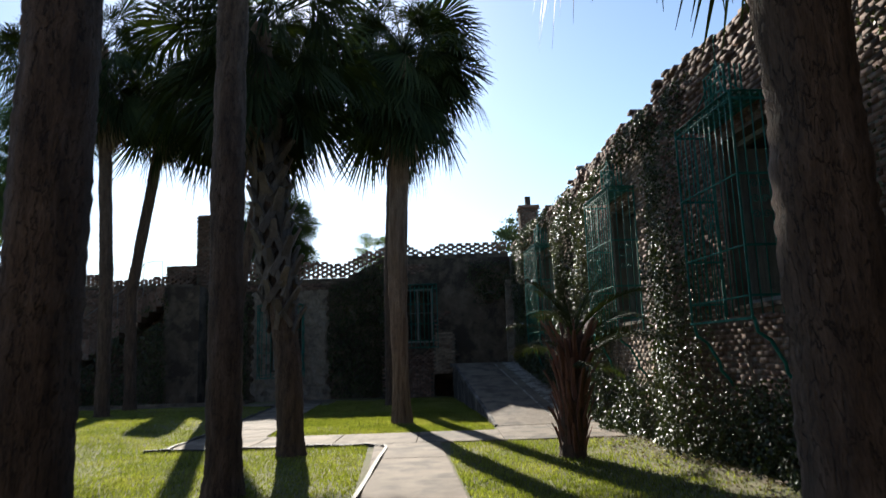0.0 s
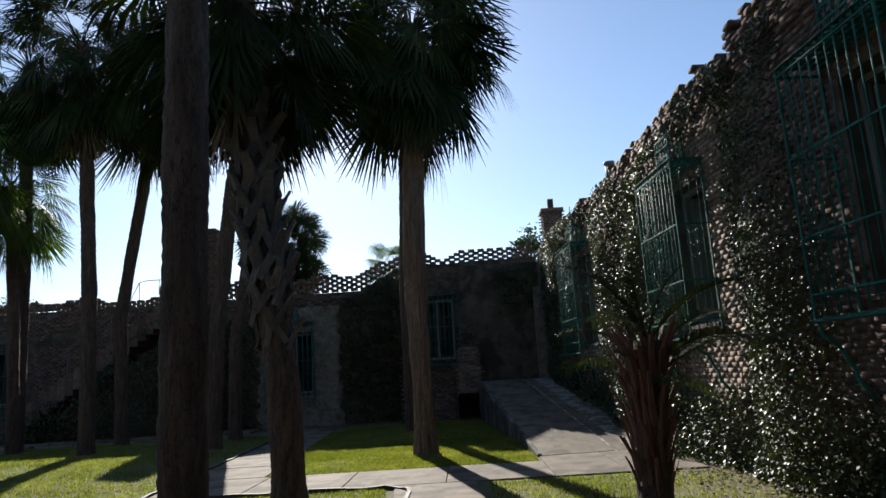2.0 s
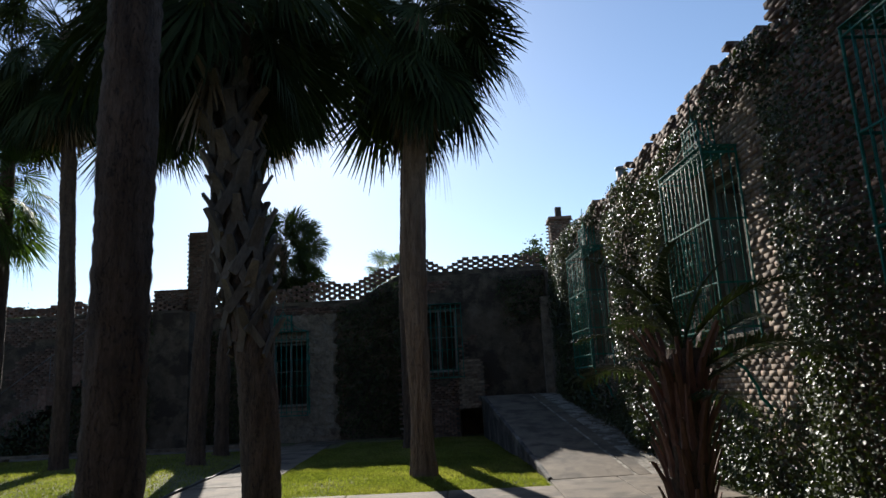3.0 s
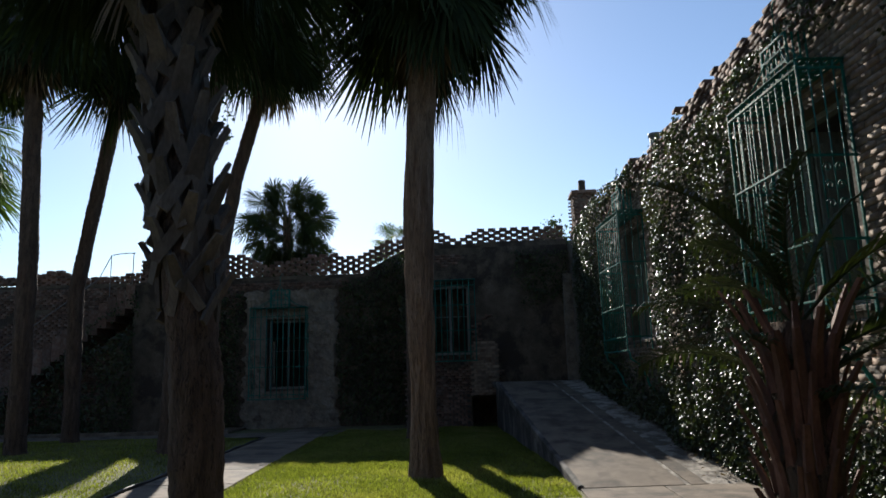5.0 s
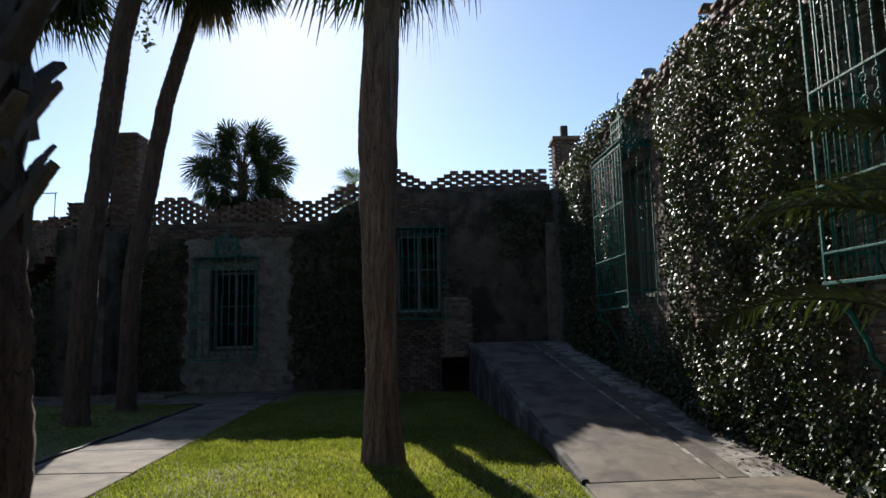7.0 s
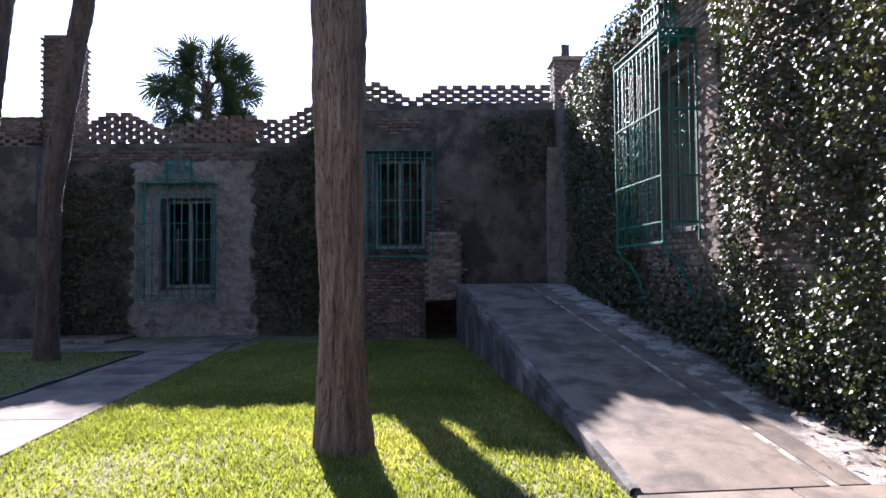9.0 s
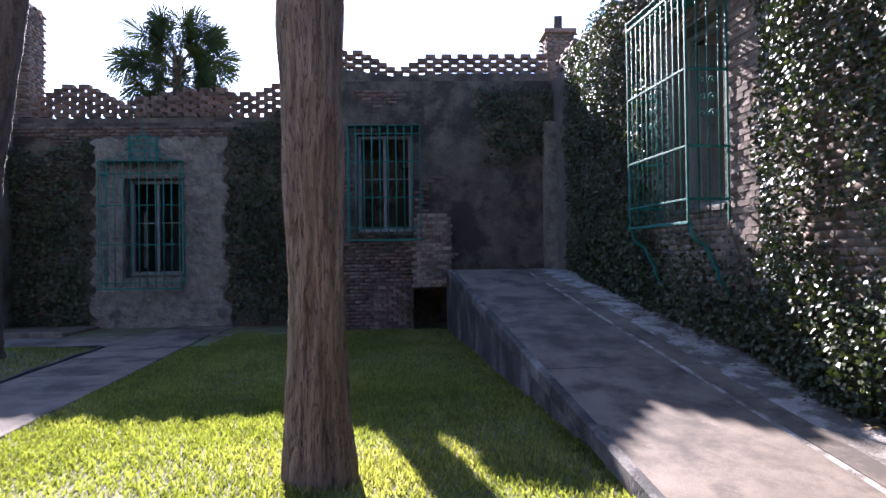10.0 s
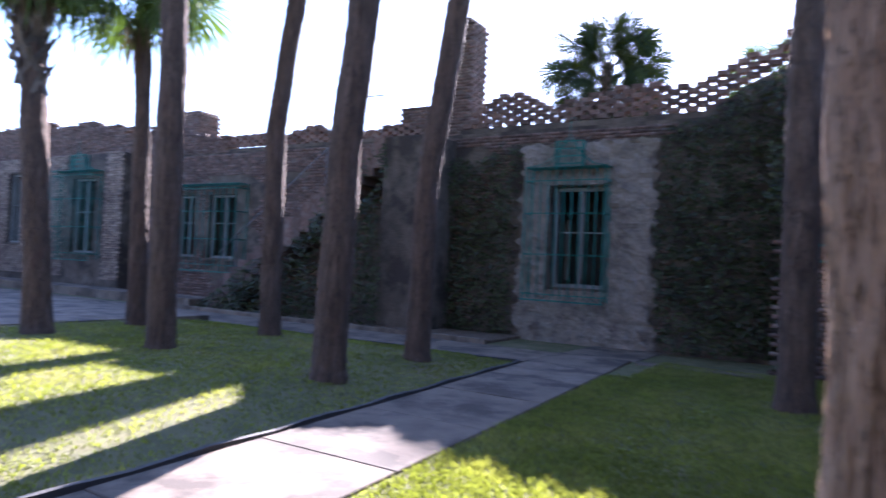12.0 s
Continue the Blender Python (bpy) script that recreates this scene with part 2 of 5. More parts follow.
def brick_boxes(cells, jitter=0.006):
    """Verts and faces of many bricks (u0, u1, z0, z1, back, front): front and four sides, rough corners. Front is +y."""
    verts, faces = [], []
    for u0, u1, z0, z1, back, front in cells:
        n = len(verts)
        j = rng.uniform(-jitter, jitter, (8, 3))
        c = [(u0, back, z0), (u1, back, z0), (u1, back, z1), (u0, back, z1), (u0, front, z0), (u1, front, z0), (u1, front, z1), (u0, front, z1)]
        verts += [np.array(p) + q for p, q in zip(c, j)]
        faces += [(n + 4, n + 7, n + 6, n + 5), (n, n + 4, n + 5, n + 1), (n + 1, n + 5, n + 6, n + 2), (n + 2, n + 6, n + 7, n + 3), (n + 3, n + 7, n + 4, n)]
    return verts, faces


def pierced_wall(s0, s1, z0, z1, depth, holes):
    """A wall from y=0 back to y=-depth with holes (s0, s1, z0, z1) right through it."""
    S = sorted({s0, s1, *[v for h in holes for v in h[:2]]})
    Z = sorted({z0, z1, *[v for h in holes for v in h[2:]]})
    solid = lambda i, k: 0 <= i < len(S) - 1 and 0 <= k < len(Z) - 1 and not any(
        h[0] < (S[i] + S[i + 1]) / 2 < h[1] and h[2] < (Z[k] + Z[k + 1]) / 2 < h[3] for h in holes)
    bm = bmesh.new()
    quad = lambda *p: bm.faces.new([bm.verts.new(v) for v in p])
    for i in range(len(S) - 1):
        for k in range(len(Z) - 1):
            if not solid(i, k):
                continue
            a, b, c, d = S[i], S[i + 1], Z[k], Z[k + 1]
            quad((a, 0, c), (a, 0, d), (b, 0, d), (b, 0, c))
            quad((a, -depth, c), (b, -depth, c), (b, -depth, d), (a, -depth, d))
            if not solid(i - 1, k):
                quad((a, 0, c), (a, -depth, c), (a, -depth, d), (a, 0, d))
            if not solid(i + 1, k):
                quad((b, 0, c), (b, 0, d), (b, -depth, d), (b, -depth, c))
            if not solid(i, k - 1):
                quad((a, 0, c), (b, 0, c), (b, -depth, c), (a, -depth, c))
            if not solid(i, k + 1):
                quad((a, 0, d), (a, -depth, d), (b, -depth, d), (b, 0, d))
    bmesh.ops.remove_doubles(bm, verts=bm.verts, dist=0.0005)
    bmesh.ops.recalc_face_normals(bm, faces=bm.faces)
    return bm


def structure(ob, label, category):
    return tagged(ob, label, category, kind="structure")


# frames: x along the wall, y outward, z up
WALL_TURN = math.degrees(math.atan2(0.9964, -0.0847))
F_RIGHT = pose(4.535, 0, 0, 0, 0, WALL_TURN)
F_BACK = pose(0, 26.2, 0, 0, 0, 180)      # main far wall: x runs to -x
F_PORCH = pose(0, 24.85, 0, 0, 0, 180)     # projecting part beside the ramp

# ---- ground ----
def lawn_z(x, y):
    """The back lawn lies a little higher than the walks."""
    return 0.13 * np.clip((-5.55 - x) / 1.5, 0, 1) * np.clip((22.95 - y) / 1.37, 0, 1) * np.clip((y - 11.0) / 2.5, 0, 1)


bm = bmesh.new()
bmesh.ops.create_grid(bm, x_segments=200, y_segments=200, size=1.0)
for v in bm.verts:
    a, b = v.co.x, v.co.y
    v.co.x, v.co.y = -4 + math.copysign(abs(a) ** 3, a) * 900, 12 + math.copysign(abs(b) ** 3, b) * 900
    v.co.z = float(lawn_z(v.co.x, v.co.y))
ground = structure(part("ground", bm, M_LAWN, None), "mown courtyard lawn with patches of bare soil", "ground")


def along(p, q, d):
    return Vector(p) + (Vector(q) - Vector(p)).normalized() * d


LEAN_X = -0.075                      # walks run a little to the left as they go


def slab(poly, z0, z1, mat, parent, name="slab"):
    bm = bmesh.new()
    low = [bm.verts.new((x, y, z0)) for x, y in poly]
    top = [bm.verts.new((x, y, z1)) for x, y in poly]
    bm.faces.new(top)
    for i in range(len(poly)):
        k = (i + 1) % len(poly)
        bm.faces.new((low[i], low[k], top[k], top[i]))
    bmesh.ops.recalc_face_normals(bm, faces=bm.faces)
    bmesh.ops.bevel(bm, geom=[e for e in bm.edges if all(v.co.z > (z0 + z1) / 2 for v in e.verts)], offset=0.008, segments=1, affect="EDGES")
    return part(name, bm, mat, parent)


def strip_of_slabs(parent, x_left, x_right, y0, y1, step, z=0.025, gap=0.012):
    n = max(1, round((y1 - y0) / step))
    d = (y1 - y0) / n
    for i in range(n):
        a, b = y0 + i * d + gap / 2, y0 + (i + 1) * d - gap / 2
        slab([(x_left + LEAN_X * a, a), (x_right + LEAN_X * a, a), (x_right + LEAN_X * b, b), (x_left + LEAN_X * b, b)], -0.08, z + dice.uniform(-0.003, 0.003), M_CONCRETE, parent)


pavement = structure(new("pavement"), "pale weathered concrete garden walks with joints", "pavement")
strip_of_slabs(pavement, -0.42, 0.72, -9, 12.05, 1.75)
strip_of_slabs(pavement, -4.0, -2.65, 13.75, 24.4, 1.52)
# crossing walk, from the branch walk to the foot of the ramp
for a, b in ((-5.05, -3.55), (-3.55, -2.1), (-2.1, -0.6), (-0.6, 0.95), (0.95, 2.0), (2.0, 3.1)):
    up = 14.5 if a > 0.9 else 13.7
    slab([(a + 0.006, 12.08), (b - 0.006, 12.08), (b - 0.006, up), (a + 0.006, up)], -0.08, 0.024 + dice.uniform(-0.002, 0.003), M_CONCRETE, pavement)
for i in range(9):
    a = -5.75 - i * 2.4
    slab([(a - 2.39, 22.75), (a, 22.75), (a, 24.3), (a - 2.39, 24.3)], -0.08, 0.024 + dice.uniform(-0.002, 0.003), M_CONCRETE, pavement)
for i in range(5):
    for k in range(3):
        a, b = -13.35 - 2.2 * i, 16.0 + 2.25 * k
        slab([(a - 2.19, b), (a, b), (a, b + 2.24), (a - 2.19, b + 2.24)], -0.08, 0.155 + dice.uniform(-0.003, 0.003), M_CONCRETE, pavement)
slab([(-4.4, 24.41), (-5.75, 24.41), (-5.75, 26.15), (-4.4, 26.15)], -0.08, 0.02, M_CONCRETE, pavement)
slab([(-1.9, 24.1), (-4.35, 24.1), (-4.35, 24.48), (-1.9, 24.48)], -0.08, 0.018, M_CONCRETE, pavement)


def edging(points, label):
    v, f = [], []
    pts = [Vector((*p, 0)) for p in points]
    for i, p in enumerate(pts):
        t = (pts[min(i + 1, len(pts) - 1)] - pts[max(i - 1, 0)]).normalized()
        side = Vector((-t.y, t.x, 0)) * 0.026
        h = 0.05 + 0.012 * math.sin(i * 1.7)
        for q, z in ((side, -0.05), (side, h), (-side, h), (-side, -0.05)):
            v.append((p + q) + Vector((0, 0, z)))
    for i in range(len(pts) - 1):
        for k in range(3):
            f.append((i * 4 + k, i * 4 + k + 1, i * 4 + k + 5, i * 4 + k + 4))
    f += [(0, 1, 2, 3), tuple(len(v) - 4 + k for k in (3, 2, 1, 0))]
    return structure(link_mesh("lawn_edging", data_mesh("lawn_edging", v, f, M_EDGING_GAP_SHADE)), label, "edging")


corner = [(-1.42 + 0.5 * math.sin(a) - 0.15, 11.42 + 0.5 * math.cos(a)) for a in (0, 0.26, 0.52, 0.78, 1.05, 1.31, 1.57)]
edging([(-5.3 + 0.35 * i, 11.95 + 0.02 * math.sin(i)) for i in range(11)] + corner + [(-1.07 + 0.05 * (i / 8), 11.0 - i * 0.8) for i in range(24)], "black lawn edging strip along the concrete walk")
edging([(-5.1 + LEAN_X * (y - 14), y) for y in np.arange(12.1, 22.6, 0.35)] + [(-5.8 - 0.8 * i, 22.66) for i in range(22)], "dark edging strip between the lawn and the branch walk")

bed = structure(part("planting_bed", box(-17.5, -7.4, 24.45, 26.15, -0.1, 0.06, 0.03), M_MULCH, None), "planting bed of brown leaf litter under the stairs", "bed")
structure(part("bed_kerb", box(-17.5, -7.3, 24.31, 24.43, -0.08, 0.12, 0.02), M_CONCRETE, None), "pale concrete kerb of the planting bed", "kerb")

# ---- ramp ----
ramp = structure(new("ramp"), "sloping concrete ramp with a stained side wall", "ramp")
ramp.matrix_world = F_RIGHT
R0, R1, R2, RH, RW = 14.55, 23.4, 24.75, 1.2, 2.34
bm = bmesh.new()
prof = [(R0, -0.1), (R0, 0.01), (R1, RH), (R2, RH), (R2, -0.1)]
a = [bm.verts.new((s, 0.02, z)) for s, z in prof]
b = [bm.verts.new((s, RW - 0.06, z - (0.05 if z > 0 else 0))) for s, z in prof]
bm.faces.new(a), bm.faces.new(b)
for i in range(len(prof)):
    k = (i + 1) % len(prof)
    bm.faces.new((a[i], a[k], b[k], b[i]))
bmesh.ops.recalc_face_normals(bm, faces=bm.faces)
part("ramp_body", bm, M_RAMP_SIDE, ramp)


def ramp_z(s):
    return 0.016 + (RH - 0.016) * min(1, max(0, (s - R0) / (R1 - R0)))


def ramp_slab(s0, s1, y0, y1, lift, mat, name, drop=0.07):
    bm = bmesh.new()
    v = [[bm.verts.new((s, y, ramp_z(s) + lift - d)) for s, y in ((s0, y0), (s1, y0), (s1, y1), (s0, y1))] for d in (drop, 0)]
    bm.faces.new(v[0]), bm.faces.new(v[1])
    for i in range(4):
        k = (i + 1) % 4
        bm.faces.new((v[0][i], v[0][k], v[1][k], v[1][i]))
    bmesh.ops.recalc_face_normals(bm, faces=bm.faces)
    return part(name, bm, mat, ramp)


for s0, s1 in ((R0 + 0.01, 17.5), (17.512, 20.45), (20.462, R1), (R1 + 0.01, R2)):
    ramp_slab(s0, s1, 1.03, RW, 0.012, M_CONCRETE, "slab")
    ramp_slab(s0, s1, 0.74, 0.96, 0.011, M_CONCRETE, "slab")
    ramp_slab(s0, s1, 0.96, 1.03, 0.003, M_ROUGH_CONCRETE, "joint_strip")
    ramp_slab(s0, s1, 0.08, 0.74, 0.006, M_ROUGH_CONCRETE, "aggregate_strip")


bm = bmesh.new()
lip = [[bm.verts.new((q, y, ramp_z(q) + dz)) for q in (R0 + 0.05, R1, R2)] for y, dz in ((RW + 0.004, -0.13), (RW + 0.035, -0.12), (RW + 0.04, 0.012), (RW + 0.02, 0.03), (RW - 0.03, 0.03), (RW - 0.04, 0.0))]
for p, q in zip(lip, lip[1:] + lip[:1]):
    for i in range(2):
        bm.faces.new((p[i], p[i + 1], q[i + 1], q[i]))
bm.faces.new([p[0] for p in lip]), bm.faces.new([p[2] for p in lip])
bmesh.ops.recalc_face_normals(bm, faces=bm.faces)
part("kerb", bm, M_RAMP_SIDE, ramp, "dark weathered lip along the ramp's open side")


# ---- leaves in bulk ----
def fast_mesh(name, verts, faces, mat):
    """A mesh from arrays: verts (n, 3) and faces (m, k)."""
    mesh = bpy.data.meshes.new(name)
    m, k = faces.shape
    mesh.vertices.add(len(verts))
    mesh.vertices.foreach_set("co", verts.astype(np.float32).ravel())
    mesh.loops.add(m * k)
    mesh.loops.foreach_set("vertex_index", faces.astype(np.int32).ravel())
    mesh.polygons.add(m)
    mesh.polygons.foreach_set("loop_start", np.arange(0, m * k, k, dtype=np.int32))
    mesh.polygons.foreach_set("loop_total", np.full(m, k, dtype=np.int32))
    mesh.update(calc_edges=True)
    mesh.materials.append(mat)
    return mesh


def unit(v):
    return v / np.linalg.norm(v, axis=1, keepdims=True)


def leaf_arrays(c, out, size, spread=0.75, droop=0.6):
    """Folded kite-shaped leaves at points c, that face along out (n, 3) with scatter, tips hanging."""
    n = len(c)
    normal = unit(out + rng.normal(0, spread, (n, 3)) + np.array((0, 0, 0.35)))
    down = rng.normal(0, 0.6, (n, 3)) + np.array((0, 0, -droop))
    tip = unit(down - normal * (down * normal).sum(1, keepdims=True))
    side = np.cross(normal, tip)
    L = size[:, None]
    v = np.empty((n, 4, 3))
    v[:, 0] = c
    v[:, 1] = c + tip * L * 0.42 + side * L * 0.46 + normal * L * 0.12
    v[:, 2] = c + tip * L
    v[:, 3] = c + tip * L * 0.42 - side * L * 0.46 + normal * L * 0.12
    i = np.arange(n)[:, None] * 4
    f = np.concatenate([i + np.array([[0, 1, 2]]), i + np.array([[0, 2, 3]])])
    return v.reshape(-1, 3), f


def lumps(u, z, scale, seed):
    """Smooth random field in 0..1 on arrays."""
    total = np.zeros_like(u)
    amp, norm = 1.0, 0.0
    r = np.random.default_rng(seed)
    for o in range(4):
        for _ in range(4):
            k = r.normal(0, 1, 2)
            k = k / np.hypot(*k) * scale * 2 ** o * r.uniform(0.7, 1.3)
            total += amp * np.sin(k[0] * u + k[1] * z + r.uniform(0, 6.28))
        norm += amp * 2.0
        amp *= 0.6
    return np.clip(0.5 + total / norm * 0.5, 0, 1)


def ivy(name, label, m, s0, s1, z0, z1, cover, count, bulge=0.12, seed=1, size=(0.05, 0.095), group="", swell=None):
    """A mass of ivy on a wall: cover(s, z) in 0..1 is how thick it grows."""
    s, z = rng.uniform(s0, s1, count), rng.uniform(z0, z1, count)
    c = cover(s, z)
    keep = rng.uniform(0, 1, count) < c
    s, z, c = s[keep], z[keep], c[keep]
    thick = bulge * (0.3 + lumps(s, z, 2.2, seed)) * np.clip(c * 1.4, 0.3, 1.2)
    if swell is not None:
        thick = thick + swell(s, z)
    y = 0.02 + thick * np.sqrt(rng.uniform(0.05, 1, len(s)))
    pts = np.stack([s, y, z], 1)
    out = np.tile(np.array((0.0, 1.0, 0.0)), (len(s), 1))
    v, f = leaf_arrays(pts, out, rng.uniform(*size, len(s)))
    ob = link_mesh(name, fast_mesh(name, v, f, M_IVY))
    ob.matrix_world = m
    return tagged(ob, label, "ivy", group, "stuff")


# ---- wall along the walk ----
WIN = {"near": (7.55, 9.05), "middle": (12.0, 13.5), "far": (18.25, 19.8)}     # stretch of each window cage
OPEN = [(a + 0.12, b - 0.22, 2.02, 4.22) for a, b in WIN.values()]
WALL_TOP = 5.1
wall_right = structure(part("wall_east", pierced_wall(-13, 26.0, -0.1, WALL_TOP, 0.45, OPEN), M_MORTAR, None), "tall old brick wall, mortar smeared and ivy grown", "wall")
wall_right.matrix_world = F_RIGHT


def crest(s):
    return 5.72 - 0.36 * min(1, max(0, (s - 11) / 10))


def near_window(s, z, side=0.55, below=0.8, above=0.5):
    """How deep a point lies in the bare brick round a window: 1 inside, falling to 0 outside."""
    best = np.zeros_like(s)
    for a, b in WIN.values():
        ds = np.maximum(np.maximum(a - side - s, s - b - 0.05), 0)
        dz = np.maximum(np.maximum(2.0 - below - z, z - 4.3 - above), 0)
        best = np.maximum(best, np.clip(1 - np.hypot(ds, dz) / 0.35, 0, 1))
    return best


def cover_right(s, z):
    n = lumps(s, z, 0.9, 3)
    c = np.clip((n - 0.22) * 6, 0, 1)
    c = np.maximum(c, np.clip((s - 20.0) / 0.5, 0, 1)) * np.clip((23.8 - s) / 0.4, 0, 1)
    c = np.where((z < 1.1) & (s > 6.3), np.maximum(c, 0.75 * (lumps(s, z, 1.5, 8) > 0.42)), c)
    top = 5.72 - 0.36 * np.clip((s - 11) / 10, 0, 1)
    c = c * np.clip((top - 0.28 - z + 0.5 * (lumps(s, z, 1.3, 5) - 0.5) + np.clip((s - 14) / 8, 0, 0.35)) / 0.12, 0, 1)
    c = c * (1 - near_window(s, z)) ** 1.5
    c = np.where(s < 6.6, c * np.clip((1.0 - z) / 0.3, 0.12, 1), c)
    return c


def flank(s, peak, run):
    """A swelling that rises slowly along the wall to its peak and falls off sharply behind it."""
    return np.where(s < peak, np.clip(1 - (peak - s) / run, 0, 1) ** 0.8, np.exp(-((s - peak) / 0.5) ** 2))


ivy("ivy", "dense dark green glossy ivy climbing the brick wall", F_RIGHT, 2.0, 24.4, 0.02, 5.7, cover_right, 200000, 0.22, 4, (0.03, 0.06),
    swell=lambda s, z: (0.5 * flank(s, 9.95, 1.0) + 0.16 * flank(s, 16.4, 1.3)) * np.clip((5.0 - z) / 0.6, 0, 1))


def cover_foot(s, z):
    return np.clip(0.95 - z / (0.25 + 0.75 * lumps(s, s * 0 + 2, 1.6, 21)), 0, 1) * (1 - 0.9 * (s > 23.5))


foot = ivy("ivy", "ivy spilling on to the verge at the wall's foot", F_RIGHT, 3.0, 14.6, 0.02, 1.1, cover_foot, 16000, 0.45, 9, (0.035, 0.07))
ivy("ivy", "ivy hanging over the edge of the ramp", F_RIGHT, 14.6, 23.6, 0.1, 1.75, lambda s, z: np.where(z > 0.03 + 0.132 * (s - 14.55), 0.8 * np.clip(1.3 - (z - 0.132 * (s - 14.55)), 0, 1), 0), 16000, 0.22, 10, (0.035, 0.07))


def vine_stems(m, spans, count, seed):
    r = random.Random(seed)
    for _ in range(count):
        a, b = r.choice(spans)
        s, z, y = r.uniform(a, b), 0.0, 0.03
        pts = []
        while z < r.uniform(1.5, 4.8):
            pts.append((s, y, z))
            s += r.uniform(-0.12, 0.12)
            z += r.uniform(0.12, 0.25)
        if len(pts) > 3:
            v, f = tube(pts, [0.018 * (1 - 0.7 * i / len(pts)) for i in range(len(pts))], 5)
            stem = tagged(link_mesh("vine_stem", data_mesh("vine_stem", v, f, M_TWIG, True)), "bare woody vine stem clinging to the wall", "vine", "vine stems")
            stem.matrix_world = m


vine_stems(F_RIGHT, [(6.0, 11.8), (13.2, 18.2)], 22, 5)


# ---- window cages ----
def scroll(turns=1.25, r0=0.055, n=14, flip=1):
    return [(flip * (r0 * (1 - 0.75 * i / n)) * math.cos(turns * 2 * math.pi * i / n), (r0 * (1 - 0.75 * i / n)) * math.sin(turns * 2 * math.pi * i / n)) for i in range(n + 1)]


def window_cage(name, label, m, w, h, d, front_bars=8, side_bars=3, rails=(0.08, 0.3, 0.62, 0.97), ornate=True, top_grid=True, thick=0.0078, hood=False):
    """A projecting iron grille: x across 0..w, y outward 0..d, z up 0..h."""
    cage = thing(name, label, "window grille", m, "teal window cages")
    for x, y in ((0, d), (w, d), (0, 0.03), (w, 0.03)):
        part("corner_post", box(x - 0.012, x + 0.012, y - 0.012, y + 0.012, -0.03, h, 0.003), M_TEAL, cage)
    for k in range(1, front_bars):
        x = w * k / front_bars
        bar("front_bar", [(x, d, 0), (x, d, h)], thick, M_TEAL, cage)
    for x in (0, w):
        for k in range(1, side_bars):
            y = d * k / side_bars
            bar("side_bar", [(x, y, 0), (x, y, h)], 0.0078, M_TEAL, cage)
    for q in rails:
        part("rail", box(0.018, w - 0.018, d - 0.005, d + 0.012, q * h - 0.01, q * h + 0.01, 0.003), M_TEAL, cage)
        for x in (0, w):
            part("rail", box(x - 0.008, x + 0.008, 0.0, d - 0.018, q * h - 0.014, q * h + 0.014, 0.003), M_TEAL, cage)
    part("bottom_rail", box(-0.03, w + 0.03, d - 0.02, d + 0.02, -0.06, -0.03, 0.004), M_TEAL, cage)
    if top_grid:
        for k in range(15):
            x = w * k / 14
            part("top_slat", box(x - 0.026, x + 0.026, 0.0, d, h + 0.012, h + 0.02), M_TEAL, cage)
        for k in range(6):
            y = 0.03 + (d - 0.03) * k / 5
            part("top_slat", box(0, w, y - 0.024, y + 0.024, h + 0.002, h + 0.011), M_TEAL, cage)
    if ornate:
        for zc in (0.62 * h - 0.3, 0.62 * h - 0.12, 0.62 * h - 0.48):
            for flip in (1, -1):
                bar("scroll", [(0.012, d / 2 + 0.06 * flip + a * 0.9, zc + b) for a, b in scroll(flip=flip)], 0.008, M_TEAL, cage, 5)
                bar("scroll", [(w * 0.5 + 0.07 * flip + a * 0.9, d + 0.012, zc + b) for a, b in scroll(flip=flip)], 0.008, M_TEAL, cage, 5)
    if ornate or hood:
        apex = (w / 2, d * 0.45, h + 0.72)
        for x, y in ((0, d), (w, d), (0, 0.04), (w, 0.04)):
            pts = [(x + (apex[0] - x) * q ** 0.75, y + (apex[1] - y) * q ** 0.75, h + 0.02 + 0.7 * q ** 1.7) for q in (0, 0.2, 0.4, 0.6, 0.8, 1.0)]
            bar("crown_bar", pts, 0.009, M_TEAL, cage)
        a, b, e = w * 0.33, w * 0.67, d * 0.55
        for k in range(6):
            x = a + (b - a) * k / 5
            part("neck_slat", box(x - 0.012, x + 0.012, e, e + 0.008, h + 0.02, h + 0.58), M_TEAL, cage)
        for k in range(4):
            y, z = 0.05 + (e - 0.06) * k / 3, h + 0.1 + 0.155 * k
            for x in (a, b):
                part("neck_slat", box(x - 0.004, x + 0.004, y - 0.012, y + 0.012, h + 0.02, h + 0.58), M_TEAL, cage)
            part("neck_slat", box(a, b, e + 0.01, e + 0.018, z - 0.012, z + 0.012), M_TEAL, cage)
        bar("finial", [apex, (apex[0], apex[1], h + 1.0), (apex[0] - 0.04, apex[1], h + 1.06), (apex[0] - 0.09, apex[1], h + 1.04)], 0.009, M_TEAL, cage)
    if ornate:
        for x in (0.0, w):
            pts = [(x, d - 0.02, -0.05), (x, d - 0.05, -0.2), (x, d * 0.62, -0.3), (x, d * 0.5, -0.42), (x, d * 0.35, -0.55), (x, 0.16, -0.66), (x, 0.06, -0.78), (x, 0.02, -0.86)]
            bar("bracket", pts, 0.021, M_TEAL, cage, 6)
    return cage


